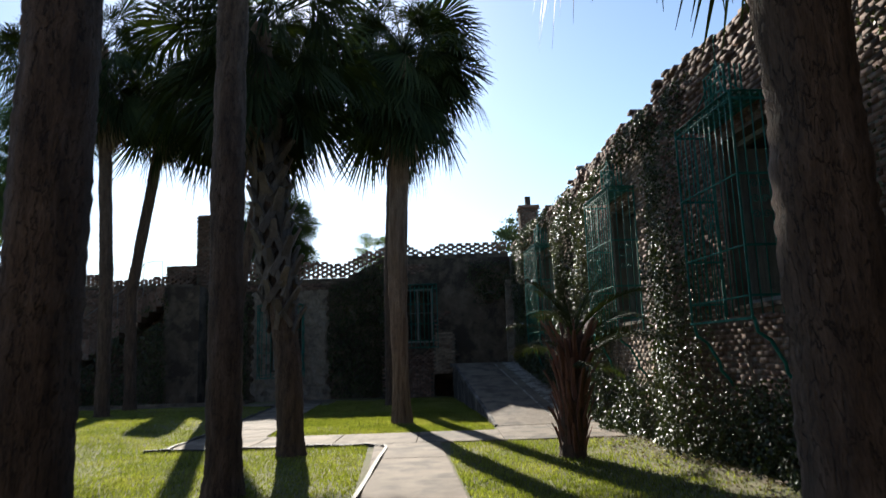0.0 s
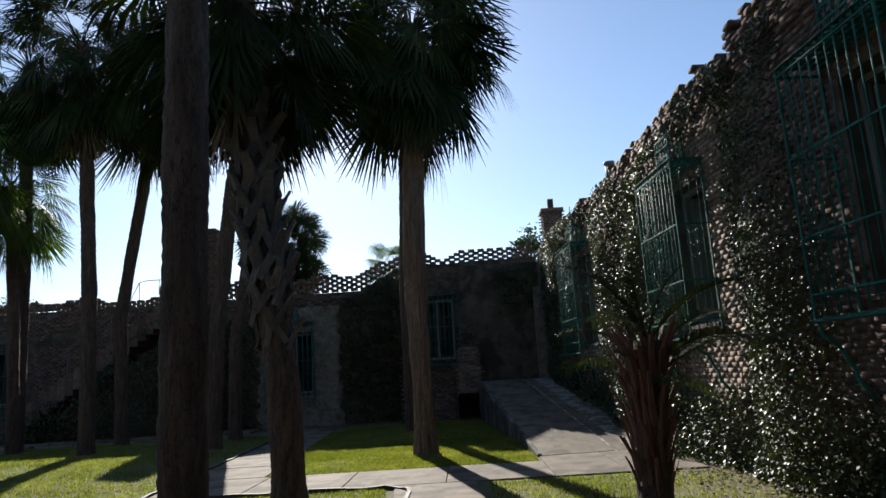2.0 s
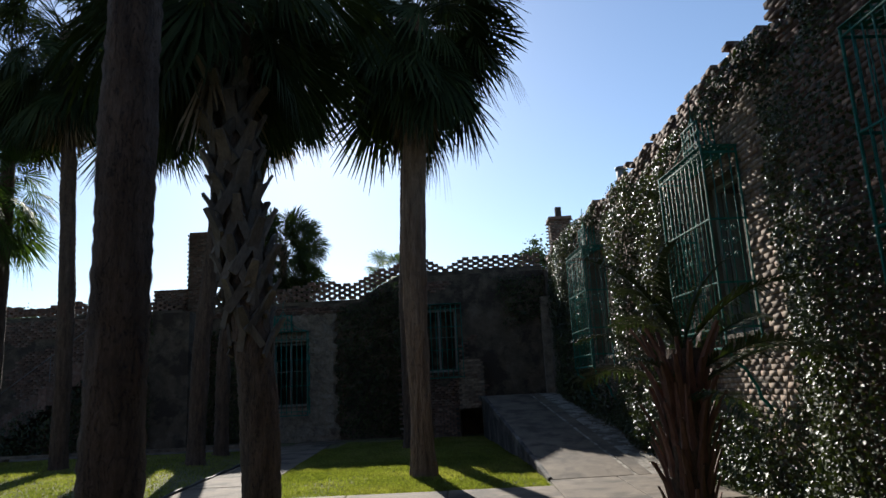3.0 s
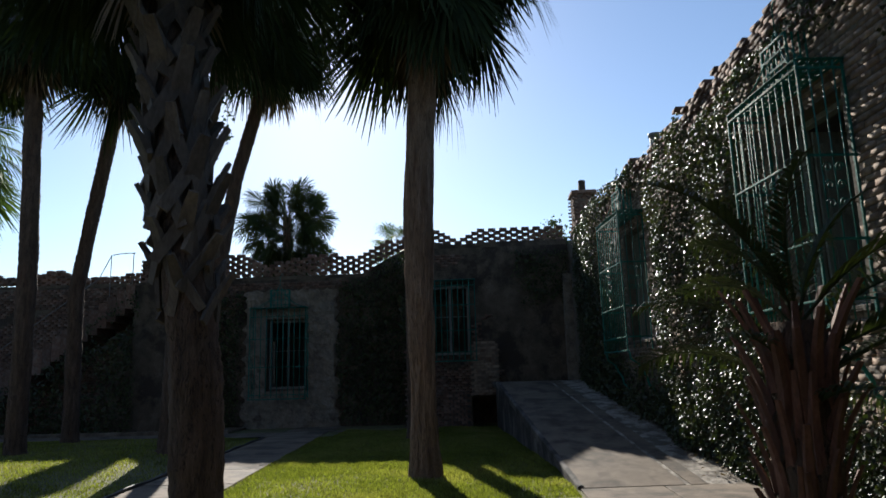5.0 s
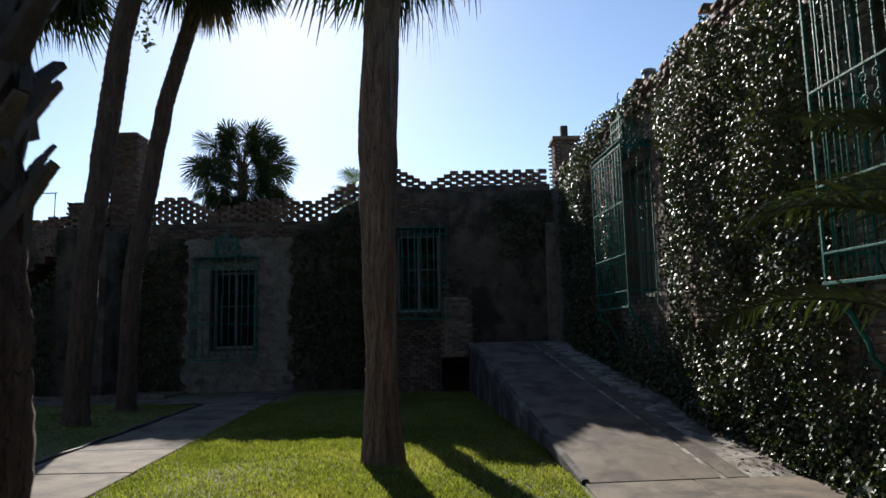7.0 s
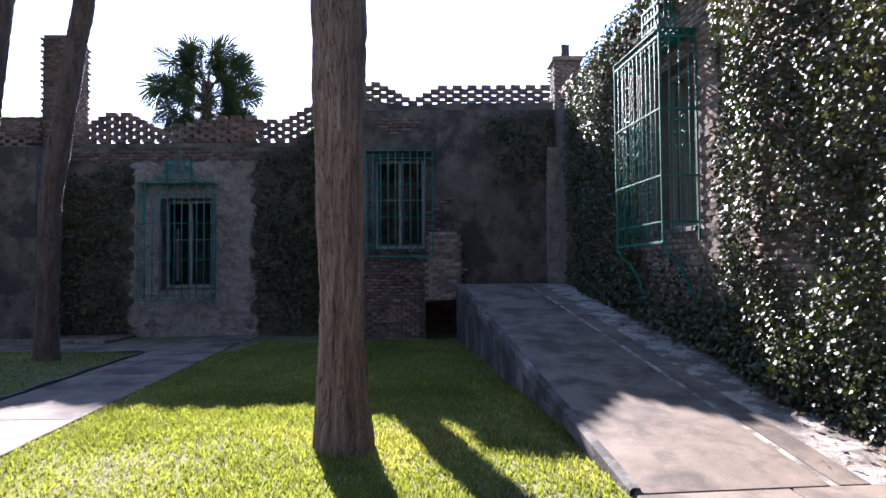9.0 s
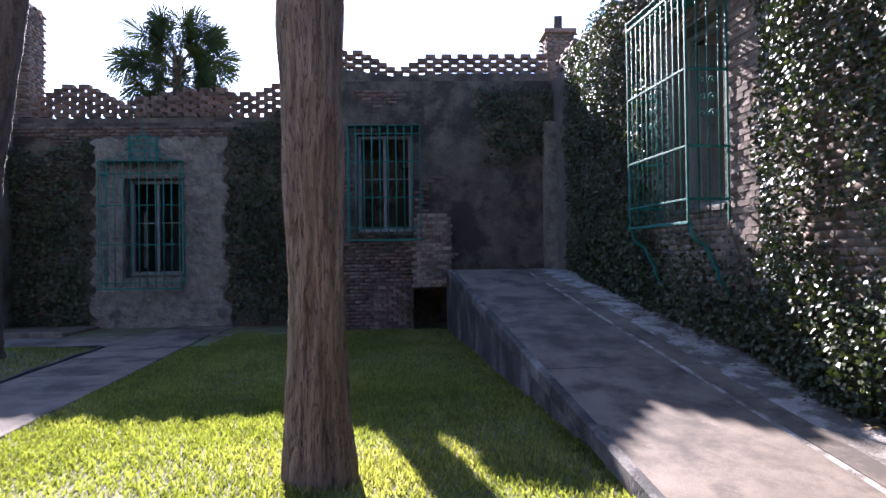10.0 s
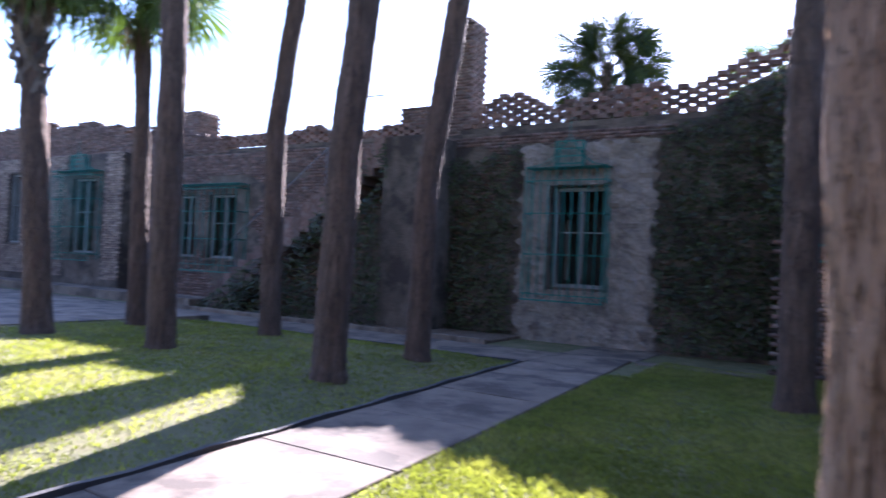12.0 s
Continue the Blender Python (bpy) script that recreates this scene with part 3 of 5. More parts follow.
def window_unit(name, label, m, w, h, inset=0.22, sash=True, leaf=False):
    """A wooden window in its opening: frame, sill and glazing bars, or an open casement leaf. x 0..w, z 0..h, y out."""
    win = thing(name, label, "window", m, kind="structure")
    t = 0.07
    part("window_sill", box(-0.06, w + 0.06, -inset, 0.05, -0.07, -0.004, 0.01), M_STUCCO, win)
    for x in (0.004, w - t - 0.004):
        part("window_frame", box(x, x + t, -inset - 0.1, -inset, 0, h - 0.004, 0.006), M_WOOD, win)
    part("window_frame", box(t + 0.006, w - t - 0.006, -inset - 0.1, -inset, h - t - 0.004, h - 0.004, 0.006), M_WOOD, win)
    part("window_frame", box(t + 0.006, w - t - 0.006, -inset - 0.1, -inset, 0, t, 0.006), M_WOOD, win)
    if not leaf:
        part("mullion", box(w / 2 - 0.03, w / 2 + 0.03, -inset - 0.09, -inset - 0.01, t, h - t - 0.006, 0.004), M_WOOD, win)
    if leaf:
        wing = part("casement", box(w - t - 0.05, w - t - 0.01, -inset - 0.62, -inset - 0.11, 0.08, h - 0.1, 0.006), M_WOOD, win, "pale casement folded open inwards")
        part("casement_panel", box(w - t - 0.062, w - t - 0.052, -inset - 0.54, -inset - 0.2, 0.2, h * 0.45, 0.003), M_WOOD, wing)
        part("casement_panel", box(w - t - 0.062, w - t - 0.052, -inset - 0.54, -inset - 0.2, h * 0.5, h - 0.25, 0.003), M_WOOD, wing)
    if sash:
        for a, b in ((t, w / 2 - 0.03), (w / 2 + 0.03, w - t)):
            z = h * 0.55
            part("glazing_bar", box(a + 0.002, b - 0.002, -inset - 0.06, -inset - 0.03, z - 0.012, z + 0.012), M_WOOD, win)
    return win


for i, (a, b) in enumerate(WIN.values()):
    o = OPEN[i]
    window_unit(f"window_{i + 1}", "tall weathered wooden casement window in a brick opening", F_RIGHT @ pose(o[0], 0, o[2]), o[1] - o[0], o[3] - o[2], 0.2, False, True)
    window_cage("window_cage", "teal painted iron window cage with scrolls on the ivy wall", F_RIGHT @ pose(a, 0.0, 1.85), b - a, 2.6, 0.5, 11, 4)

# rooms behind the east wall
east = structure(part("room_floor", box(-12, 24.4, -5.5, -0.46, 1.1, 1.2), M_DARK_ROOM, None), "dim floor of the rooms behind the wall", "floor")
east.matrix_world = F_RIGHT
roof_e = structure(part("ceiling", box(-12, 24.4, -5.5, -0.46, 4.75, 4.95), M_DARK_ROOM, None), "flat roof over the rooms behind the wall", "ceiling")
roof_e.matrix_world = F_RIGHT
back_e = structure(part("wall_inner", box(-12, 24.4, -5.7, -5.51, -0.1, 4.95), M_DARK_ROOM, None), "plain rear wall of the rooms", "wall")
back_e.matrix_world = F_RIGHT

# ---- far range ----
W1 = (5.61, 6.81, 1.16, 3.27)
SLIT = (0.4, 0.75, 2.1, 3.5)
BAY0, BAY1 = (18.55, 19.35, 1.4, 3.3), (16.7, 17.9, 1.4, 3.3)
BAY2, BAY3 = (23.1, 24.5, 1.35, 3.9), (28.0, 28.9, 1.6, 4.2)
BASE = 4.55
wall_back = structure(part("wall_south", pierced_wall(-2.6, 33, -0.1, BASE, 0.4, [SLIT, W1, BAY0, BAY1, BAY2, BAY3]), M_STUCCO, None), "stained stucco and brick wall of the far range", "wall")
wall_back.matrix_world = F_BACK
W2 = (0.5, 1.62, 2.0, 4.0)
LOW = (-0.24, 0.5, 0.0, 0.8)
wall_porch = structure(part("wall_porch", pierced_wall(-2.9, 2.3, -0.1, 5.1, 0.4, [W2, LOW]), M_STUCCO, None), "projecting stucco wall beside the head of the ramp", "wall")
wall_porch.matrix_world = F_PORCH
structure(part("porch_side", box(-2.3, -1.9, 25.26, 26.19, -0.1, 5.1), M_STUCCO, None), "side of the projecting wall", "wall")
structure(part("ceiling", box(-1.89, 2.2, 25.26, 26.19, 4.8, 5.08), M_STUCCO, None), "flat roof of the projecting part", "ceiling")
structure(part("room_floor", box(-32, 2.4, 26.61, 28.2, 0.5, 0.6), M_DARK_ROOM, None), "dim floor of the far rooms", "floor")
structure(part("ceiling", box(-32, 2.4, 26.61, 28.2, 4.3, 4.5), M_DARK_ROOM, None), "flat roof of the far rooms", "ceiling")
# Slits added so that sky shows as thin bright lines in the windows.
back = structure(part("wall_rear", pierced_wall(-2.6, 32, -0.1, 4.5, 0.3, [(0.5, 0.565, 2.7, 3.5), (7.21, 7.29, 1.3, 2.75)]), M_DARK_ROOM, None), "rear wall of the far rooms with narrow slits cut through it", "wall")
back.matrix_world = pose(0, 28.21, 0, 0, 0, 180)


def curve(x, pts):
    return float(np.interp(x, [p[0] for p in pts], [p[1] for p in pts]))


LAT_TOP = [(-9.1, 4.85), (-8.6, 5.3), (-8.0, 5.52), (-7.3, 5.22), (-6.7, 5.1), (-5.8, 5.32), (-4.9, 5.38), (-4.1, 5.27), (-3.2, 5.63), (-1.7, 6.13), (-0.85, 5.74), (0.1, 6.03), (2.4, 5.96)]
LAT_BASE = [(-9.2, 4.7), (-3.7, 4.7), (-3.1, 5.12), (-1.9, 5.66), (-0.85, 5.5), (0.1, 5.57), (2.4, 5.57)]


def pierced_parapet(label, x0, x1, z0, top, base, y, pitch, course):
    """A low solid base with a wavy top, and single bricks laid with gaps above it."""
    ob = structure(new("parapet"), label, "parapet")
    n = 30
    bm = bmesh.new()
    xs = [x0 + (x1 - x0) * i / n for i in range(n + 1)]
    rows = [[bm.verts.new((x, q, z)) for x in xs for z in (z0, curve(x, base) - 0.035)] for q in (y - 0.12, y + 0.12)]
    for i in range(n):
        a = 2 * i
        bm.faces.new((rows[0][a], rows[0][a + 1], rows[0][a + 3], rows[0][a + 2]))
        bm.faces.new((rows[1][a], rows[1][a + 2], rows[1][a + 3], rows[1][a + 1]))
        bm.faces.new((rows[0][a + 1], rows[1][a + 1], rows[1][a + 3], rows[0][a + 3]))
    bm.faces.new((rows[0][0], rows[1][0], rows[1][1], rows[0][1]))
    bm.faces.new((rows[0][-2], rows[0][-1], rows[1][-1], rows[1][-2]))
    part("parapet_base", bm, M_STUCCO, ob)
    v, f = brick_boxes([(-0.33 * pitch, 0.33 * pitch, -0.5 * course, 0.5 * course, -0.095, 0.095)], 0.005)
    f.append((0, 1, 2, 3))
    shape = data_mesh("brick", v, f, M_BRICK)
    for k in range(24):
        for i in range(int((x1 - x0) / pitch) + 2):
            x, z = x0 + (i + (0.5 if k % 2 else 0)) * pitch, z0 + 0.1 + k * course
            if x < x1 - 0.1 and curve(x, base) - 0.02 < z < curve(x, top) - 0.03:
                b = link_mesh("brick", shape, ob)
                b.matrix_local = pose(x + dice.uniform(-0.008, 0.008), y, z, 0, dice.uniform(-1, 1), dice.uniform(-2, 2))


pierced_parapet("pierced brick parapet with a wavy top on the far wall", -9.2, -1.9, BASE + 0.004, LAT_TOP, LAT_BASE, 26.33, 0.355, 0.091)
pierced_parapet("pierced brick parapet with a dip above the projecting wall", -2.25, 2.4, 5.1 + 0.004, [(-2.3, 5.72), (-1.61, 5.84), (-0.81, 5.46), (0.07, 5.73), (2.4, 5.67)], [(-2.3, 5.36), (-1.7, 5.38), (-0.81, 5.24), (0.1, 5.3), (2.4, 5.3)], 25.0, 0.332, 0.086)


# lumpy plaster surround of the far window
def lumpy_slab(s0, s1, z0, z1, hole, proud, seed, step=0.09, top_right=0.0):
    """A thick uneven plaster panel with ragged sides, a hole, front at y = proud."""
    r = random.Random(seed)
    ns, nz = round((s1 - s0) / step), round((z1 - z0) / step)
    bm = bmesh.new()
    P = {}
    for i in range(ns + 1):
        for k in range(nz + 1):
            s, z = s0 + (s1 - s0) * i / ns, z0 + (z1 - z0) * k / nz
            y = proud + 0.07 * (noise.noise((s * 2.2, z * 2.2, seed)) + 0.8 * noise.noise((s * 7, z * 7, seed)))
            edge = i in (0, ns)
            if edge:
                s += r.uniform(-0.13, 0.1)
                y *= 0.6
            if k == nz:
                z += r.uniform(-0.05, 0.05)
            P[i, k] = bm.verts.new((s, y, z))
    def full(i, k):
        if not (0 <= i < ns and 0 <= k < nz):
            return False
        s, z = s0 + (s1 - s0) * (i + 0.5) / ns, z0 + (z1 - z0) * (k + 0.5) / nz
        return not (hole[0] < s < hole[1] and hole[2] < z < hole[3])
    for i in range(ns):
        for k in range(nz):
            if full(i, k):
                bm.faces.new((P[i, k], P[i, k + 1], P[i + 1, k + 1], P[i + 1, k]))
    rim = [e for e in bm.edges if len(e.link_faces) == 1]
    got = bmesh.ops.extrude_edge_only(bm, edges=rim)["geom"]
    for v in got:
        if isinstance(v, bmesh.types.BMVert):
            v.co.y = 0.004
    loose = [v for v in bm.verts if not v.link_faces]
    bmesh.ops.delete(bm, geom=loose, context="VERTS")
    bmesh.ops.recalc_face_normals(bm, faces=bm.faces)
    return bm


surround = structure(part("plaster_surround", lumpy_slab(4.62, 7.55, 0.0, 4.2, (W1[0] - 0.05, W1[1] + 0.05, W1[2] - 0.05, W1[3] + 0.05), 0.14, 4, 0.1), M_SURROUND, None, smooth=False), "lumpy grey plaster surround with ragged edges", "wall")
surround.matrix_world = F_BACK
window_unit("window_4", "wooden window in a lumpy plaster surround", F_BACK @ pose(W1[0], 0, W1[2]), W1[1] - W1[0], W1[3] - W1[2], 0.12)
window_cage("window_cage", "teal iron cage on the plaster surround", F_BACK @ pose(5.52, 0.1, 0.92), 1.72, 2.7, 0.38, 10, 3, (0.03, 0.335, 0.65, 0.9), False, True, 0.013, True)
window_unit("window_5", "wooden window above a rough brick base", F_PORCH @ pose(W2[0], 0, W2[2]), W2[1] - W2[0], W2[3] - W2[2], 0.12)
window_cage("window_cage", "teal iron cage on the projecting wall", F_PORCH @ pose(0.33, 0.02, 1.87), 1.45, 2.25, 0.3, 9, 2, (0.09, 0.36, 0.68, 0.93), False, True, 0.013)


def brick_field(s0, s1, z0, z1, inside, depth=(0.0, 0.03), bl=0.205, bh=0.0745, gap=0.012):
    cells = []
    k = 0
    z = z0
    while z < z1:
        s = s0 - (bl / 2 if k % 2 else 0) + dice.uniform(-0.02, 0.02)
        while s < s1:
            if inside(s + bl / 2, z + bh / 2):
                cells.append((s + gap / 2, s + bl - gap / 2, z + gap / 2, z + bh - gap / 2, -0.02, dice.uniform(*depth)))
            s += bl
        z += bh
        k += 1
    return cells


def bricks_on(name, cells, mat, m, label):
    v, f = brick_boxes(cells)
    ob = tagged(link_mesh(name, fast_mesh(name, np.array(v), np.array(f), mat)), label, "bricks", "", "stuff")
    ob.matrix_world = m
    return ob


def in_opening(s, z, holes, pad=0.02):
    return any(h[0] - pad - 0.1 < s < h[1] + pad + 0.1 and h[2] - pad - 0.03 < z < h[3] + pad + 0.03 for h in holes)


bricks_on("brickwork", brick_field(-2.3, 2.28, 0.0, 4.88, lambda s, z: not in_opening(s, z, [W2]) and not (-0.3 < s < 1.28 and z < 1.0) and (z < 1.85 + 0.3 * math.sin(s * 5) or noise.noise((s * 0.9, z * 0.9, 3)) > 0.12) and s > -0.35, (0.006, 0.035)), M_BRICK, F_PORCH, "rough red bricks at the foot of the projecting wall")

bricks_on("brickwork", brick_field(4.4, 11.0, 0.3, BASE - 0.08, lambda s, z: not in_opening(s, z, [W1]) and not (4.5 < s < 7.65 and z < 4.15) and (z > 4.22 or noise.noise((s * 0.8, z * 0.8, 9)) > 0.1), (0.006, 0.035)), M_BRICK, F_BACK, "bare bricks where the stucco has fallen off the far wall")
bricks_on("brickwork", brick_field(11.0, 23.5, 0.1, BASE - 0.08, lambda s, z: not in_opening(s, z, [BAY0, BAY1]) and (z > 3.9 or noise.noise((s * 0.5, z * 0.8, 19)) > -0.02), (0.006, 0.03), 0.22, 0.08), M_BRICK, F_BACK, "weathered bricks of the far range")

pier = structure(new("pier"), "rough pale brick pier beside the head of the ramp", "pier")
pier.matrix_world = F_PORCH
part("pier_core", box(-0.28, 0.5, 0.004, 0.2, 0.9, 2.25, 0.01), M_MORTAR, pier)
cells = brick_field(-0.3, 0.48, 0.86, 2.3, lambda s, z: -0.3 < s - 0.08 and s < 0.44, (0.0, 0.05))
v, f = brick_boxes([(-0.095, 0.095, -0.031, 0.031, -0.02, 0.02)], 0.008)
PIER_BRICK = data_mesh("brick", v, f, M_PALE_BRICK)
for c in cells:
    b = link_mesh("brick", PIER_BRICK, pier)
    b.matrix_local = pose((c[0] + c[1]) / 2, 0.2 + c[5], (c[2] + c[3]) / 2, 0, dice.uniform(-2, 2), dice.uniform(-3, 3))
vent = structure(new("pierced_panel"), "panel of red bricks low in the wall, gaps backed by a shade-dark sheet", "brickwork")
vent.matrix_world = F_PORCH
# Thin near-black sheet on the wall: shade in the gaps put into colour.
part("recess", box(0.56, 1.3, 0.004, 0.012, 0.02, 0.98), M_EDGING_GAP_SHADE, vent)
v, f = brick_boxes([(-0.085, 0.085, -0.034, 0.034, -0.03, 0.03)], 0.008)
GAP_BRICK = data_mesh("brick", v, f, M_BRICK)
for k in range(13):
    for i in range(4):
        b = link_mesh("brick", GAP_BRICK, vent)
        b.matrix_local = pose(0.63 + 0.2 * i + (0.1 if k % 2 else 0) * (i < 3), 0.042 + dice.uniform(-0.012, 0.012), 0.055 + 0.073 * k, dice.uniform(-3, 3), dice.uniform(-2, 2), dice.uniform(-4, 4))
strip = structure(part("pilaster", box(-2.47, -2.2, 0.004, 0.3, 1.2, 4.2, 0.02), M_SURROUND, None), "pale plaster pilaster in the corner by the ramp", "pilaster")
strip.matrix_world = F_PORCH


def ragged_top(name, label, m, s0, s1, z_from, top, mat, depth=(-0.3, 0.03), seed=1, bl=0.21, bh=0.0745):
    """A crest of single bricks with uneven heights and gaps."""
    r = random.Random(seed)
    cells = []
    s = s0
    while s < s1:
        high = top(s) + 0.05 * math.sin(s * 2.1) + r.choice((0, 0, 0.07, -0.07, 0.14 if r.random() < 0.3 else 0))
        z, k = z_from, 0
        while z < high:
            if r.random() > 0.06 or z < high - 0.2:
                o = 0.1 if k % 2 else 0
                cells.append((s + o + 0.005, s + o + bl - 0.008, z + 0.005, z + bh - 0.006, depth[0] + r.uniform(-0.02, 0.02), depth[1] + r.uniform(-0.03, 0.03)))
            z += bh
            k += 1
        s += bl
    v, f = brick_boxes(cells, 0.008)
    n = len(v) // 8
    f = list(f) + [(8 * i, 8 * i + 1, 8 * i + 2, 8 * i + 3) for i in range(n)]
    ob = tagged(link_mesh(name, fast_mesh(name, np.array(v), np.array(f), mat)), label, "bricks", "", "stuff")
    ob.matrix_world = m
    return ob


def bare_brick(s, z):
    return not in_opening(s, z, OPEN, 0.0) and s < 23.9


cells = brick_field(2.5, 24.0, 0.02, WALL_TOP - 0.07, bare_brick, (0.002, 0.017))
near = [c for c in cells if 17.0 < c[0] < 18.4 and 1.1 < c[2] < 4.4][:290]
taken = set(near)
bricks_on("brickwork", [c for c in cells if c not in taken and c[0] > 10.6], M_PALE_BRICK, F_RIGHT, "old bricks with squeezed mortar joints")
bricks_on("brickwork", [c for c in cells if c[0] <= 10.6], M_BRICK, F_RIGHT, "dark red old bricks of the ivy wall")
v, f = brick_boxes([(-0.096, 0.096, -0.031, 0.031, -0.02, 0.02)], 0.008)
JAMB_BRICK = data_mesh("brick", v, f, M_PALE_BRICK)
for c in near:
    b = link_mesh("brick", JAMB_BRICK, wall_right)
    b.matrix_local = pose((c[0] + c[1]) / 2, c[5] - 0.018, (c[2] + c[3]) / 2, dice.uniform(-4, 4), dice.uniform(-1.5, 1.5), dice.uniform(-5, 5))

ragged_top("brick_crest", "uneven crest of loose red bricks along the wall top", F_RIGHT, -12.5, 24.3, WALL_TOP, crest, M_BRICK, (-0.36, 0.02), 3)
WING_TOP = [(-33, 6.1), (-24, 5.9), (-22.5, 5.65), (-19, 5.15), (-17, 5.05), (-16.7, 4.8), (-15.2, 5.0), (-13.7, 4.95), (-12.1, 4.75), (-11, 4.65), (-9.2, 4.75)]
ragged_top("brick_crest", "broken brick parapet of the far range", F_BACK, 17.2, 32.8, BASE, lambda s: curve(-s, WING_TOP), M_BRICK, (-0.3, 0.0), 6)
part_wing = structure(part("wall_wing", pierced_wall(21.6, 33, -0.1, 4.7, 0.49, [BAY2, BAY3]), M_STUCCO, None), "whitewashed brick wall of the far wing", "wall")
part_wing.matrix_world = pose(0, 25.7, 0, 0, 0, 180)
bricks_on("brickwork", brick_field(21.7, 32.9, 0.5, 4.68, lambda s, z: not in_opening(s, z, [BAY2, BAY3]) and not 22.5 < s < 25.0, (0.006, 0.03), 0.22, 0.08), M_PALE_BRICK, pose(0, 25.7, 0, 0, 0, 180), "whitewashed bricks of the far wing")

# bay windows of the far wing
F_WING = pose(0, 25.7, 0, 0, 0, 180)
for i, (m, o) in enumerate(((F_BACK, BAY0), (F_BACK, BAY1), (F_WING, BAY2), (F_WING, BAY3))):
    window_unit(f"window_{i + 6}", "weathered wooden window of the far range", m @ pose(o[0], 0, o[2]), o[1] - o[0], o[3] - o[2], 0.12)
window_cage("window_cage", "long teal bay grille on the far range", F_BACK @ pose(16.2, 0.02, 1.05), 3.0, 2.5, 0.45, 11, 3, (0.06, 0.36, 0.68, 0.95), False, True, 0.013)
window_cage("window_cage", "tall teal cage on the whitewashed far wing", F_WING @ pose(22.7, 0.02, 1.15), 2.45, 2.95, 0.4, 9, 3, (0.06, 0.36, 0.68, 0.95), False, True, 0.016, True)
structure(part("terrace", box(-32.5, -16.7, 24.75, 25.68, -0.1, 0.27, 0.02), M_CONCRETE, None), "raised concrete terrace along the far wing", "terrace")

# exterior stair with rail, block and flue tower
stair = structure(new("stair"), "brick stair rising along the far wall", "stair")
N = 21
for i in range(N):
    x0 = -16.4 + i * 0.275
    z1 = 0.45 + (i + 1) * 0.19
    part("step", box(x0, x0 + 0.275, 25.15, 26.19, max(0.0, z1 - 0.75), z1, 0.012), M_BRICK, stair)
part("stair_side", box(-10.62, -9.3, 25.2, 26.19, 0.0, 4.4, 0.01), M_STUCCO, stair)
rail = thing("handrail", "thin iron handrail at the head of the stair", "railing")
bar("rail", [(-16.2, 25.22, 1.55), (-11.8, 25.22, 4.65), (-11.45, 25.22, 5.35), (-11.15, 25.22, 5.4), (-10.7, 25.22, 5.4)], 0.016, M_METAL, rail)
for x, z0, z1 in ((-15.5, 1.0, 2.04), (-13.9, 2.1, 3.17), (-12.4, 3.2, 4.23), (-11.45, 3.85, 5.35), (-10.75, 4.35, 5.4)):
    bar("post", [(x, 25.22, z0), (x, 25.22, z1)], 0.014, M_METAL, rail)


def masonry_stack(name, label, category, x0, x1, y0, y1, z0, z1, cap=0.0, flue=0.0):
    ob = thing(name, label, category, pose((x0 + x1) / 2, (y0 + y1) / 2, z0))
    hx, hy, h = (x1 - x0) / 2, (y1 - y0) / 2, z1 - z0
    part("stack_core", box(-hx + 0.02, hx - 0.02, -hy + 0.02, hy - 0.02, 0, h - 0.02), M_MORTAR, ob)
    cells = brick_field(-hx, hx - 0.1, 0, h - 0.05, lambda s, z: s < hx - 0.06, (0.0, 0.02))
    for turn, dist in ((180, hy), (0, hy)):
        v, f = brick_boxes(cells)
        face = link_mesh("brick_face", fast_mesh("brick_face", np.array(v), np.array(f), M_BRICK), ob)
        face.matrix_local = pose(0, (-1 if turn else 1) * (dist - 0.02), 0, 0, 0, turn)
    cells = brick_field(-hy, hy - 0.1, 0, h - 0.05, lambda s, z: s < hy - 0.06, (0.0, 0.02))
    for turn, dist in ((90, -hx), (-90, hx)):
        v, f = brick_boxes(cells)
        face = link_mesh("brick_face", fast_mesh("brick_face", np.array(v), np.array(f), M_BRICK), ob)
        face.matrix_local = pose(dist + (0.02 if dist < 0 else -0.02), 0, 0, 0, 0, turn)
    if cap:
        part("cap", box(-hx - 0.06, hx + 0.06, -hy - 0.06, hy + 0.06, h, h + cap, 0.015), M_BRICK, ob)
    if flue:
        part("flue", box(-0.13, 0.13, -0.13, 0.13, h + cap, h + cap + flue, 0.02), M_STUCCO, ob)
    return ob


masonry_stack("chimney", "red brick chimney with a square flue above the roof", "chimney", 3.75, 4.65, 32.0, 32.8, 0.0, 8.5, 0.14, 0.5)
masonry_stack("tower", "square brick flue tower above the far wall", "tower", -9.92, -9.2, 26.45, 27.3, 4.5, 7.45)
masonry_stack("chimney", "square red brick chimney stub above the far wing", "chimney", -20.3, -19.25, 26.65, 27.5, 4.5, 6.1)
pierced_parapet("low pierced brick parapet above the stair", -17.2, -9.95, BASE + 0.004, [(-17.2, 5.0), (-16.2, 5.1), (-15.2, 4.95), (-14.2, 5.15), (-13.7, 5.2), (-13.5, 4.95), (-12.1, 4.9), (-11.2, 5.0), (-9.9, 4.9)], [(-17.2, 4.68), (-9.9, 4.66)], 26.33, 0.33, 0.086)
masonry_stack("stair_block", "low brick block at the head of the stair", "pier", -11.1, -10.0, 26.45, 27.2, 4.5, 5.38)
pipe = thing("vent_pipe", "grey metal vent pipe above the roof", "pipe", pose(5.7, 26.6, 0))
v, f = tube([(0, 0, 0), (0, 0, 8.5), (0, 0, 8.9)], [0.17, 0.17, 0.17], 14)
link_mesh("pipe_tube", data_mesh("pipe_tube", v, f, M_METAL, True), pipe)
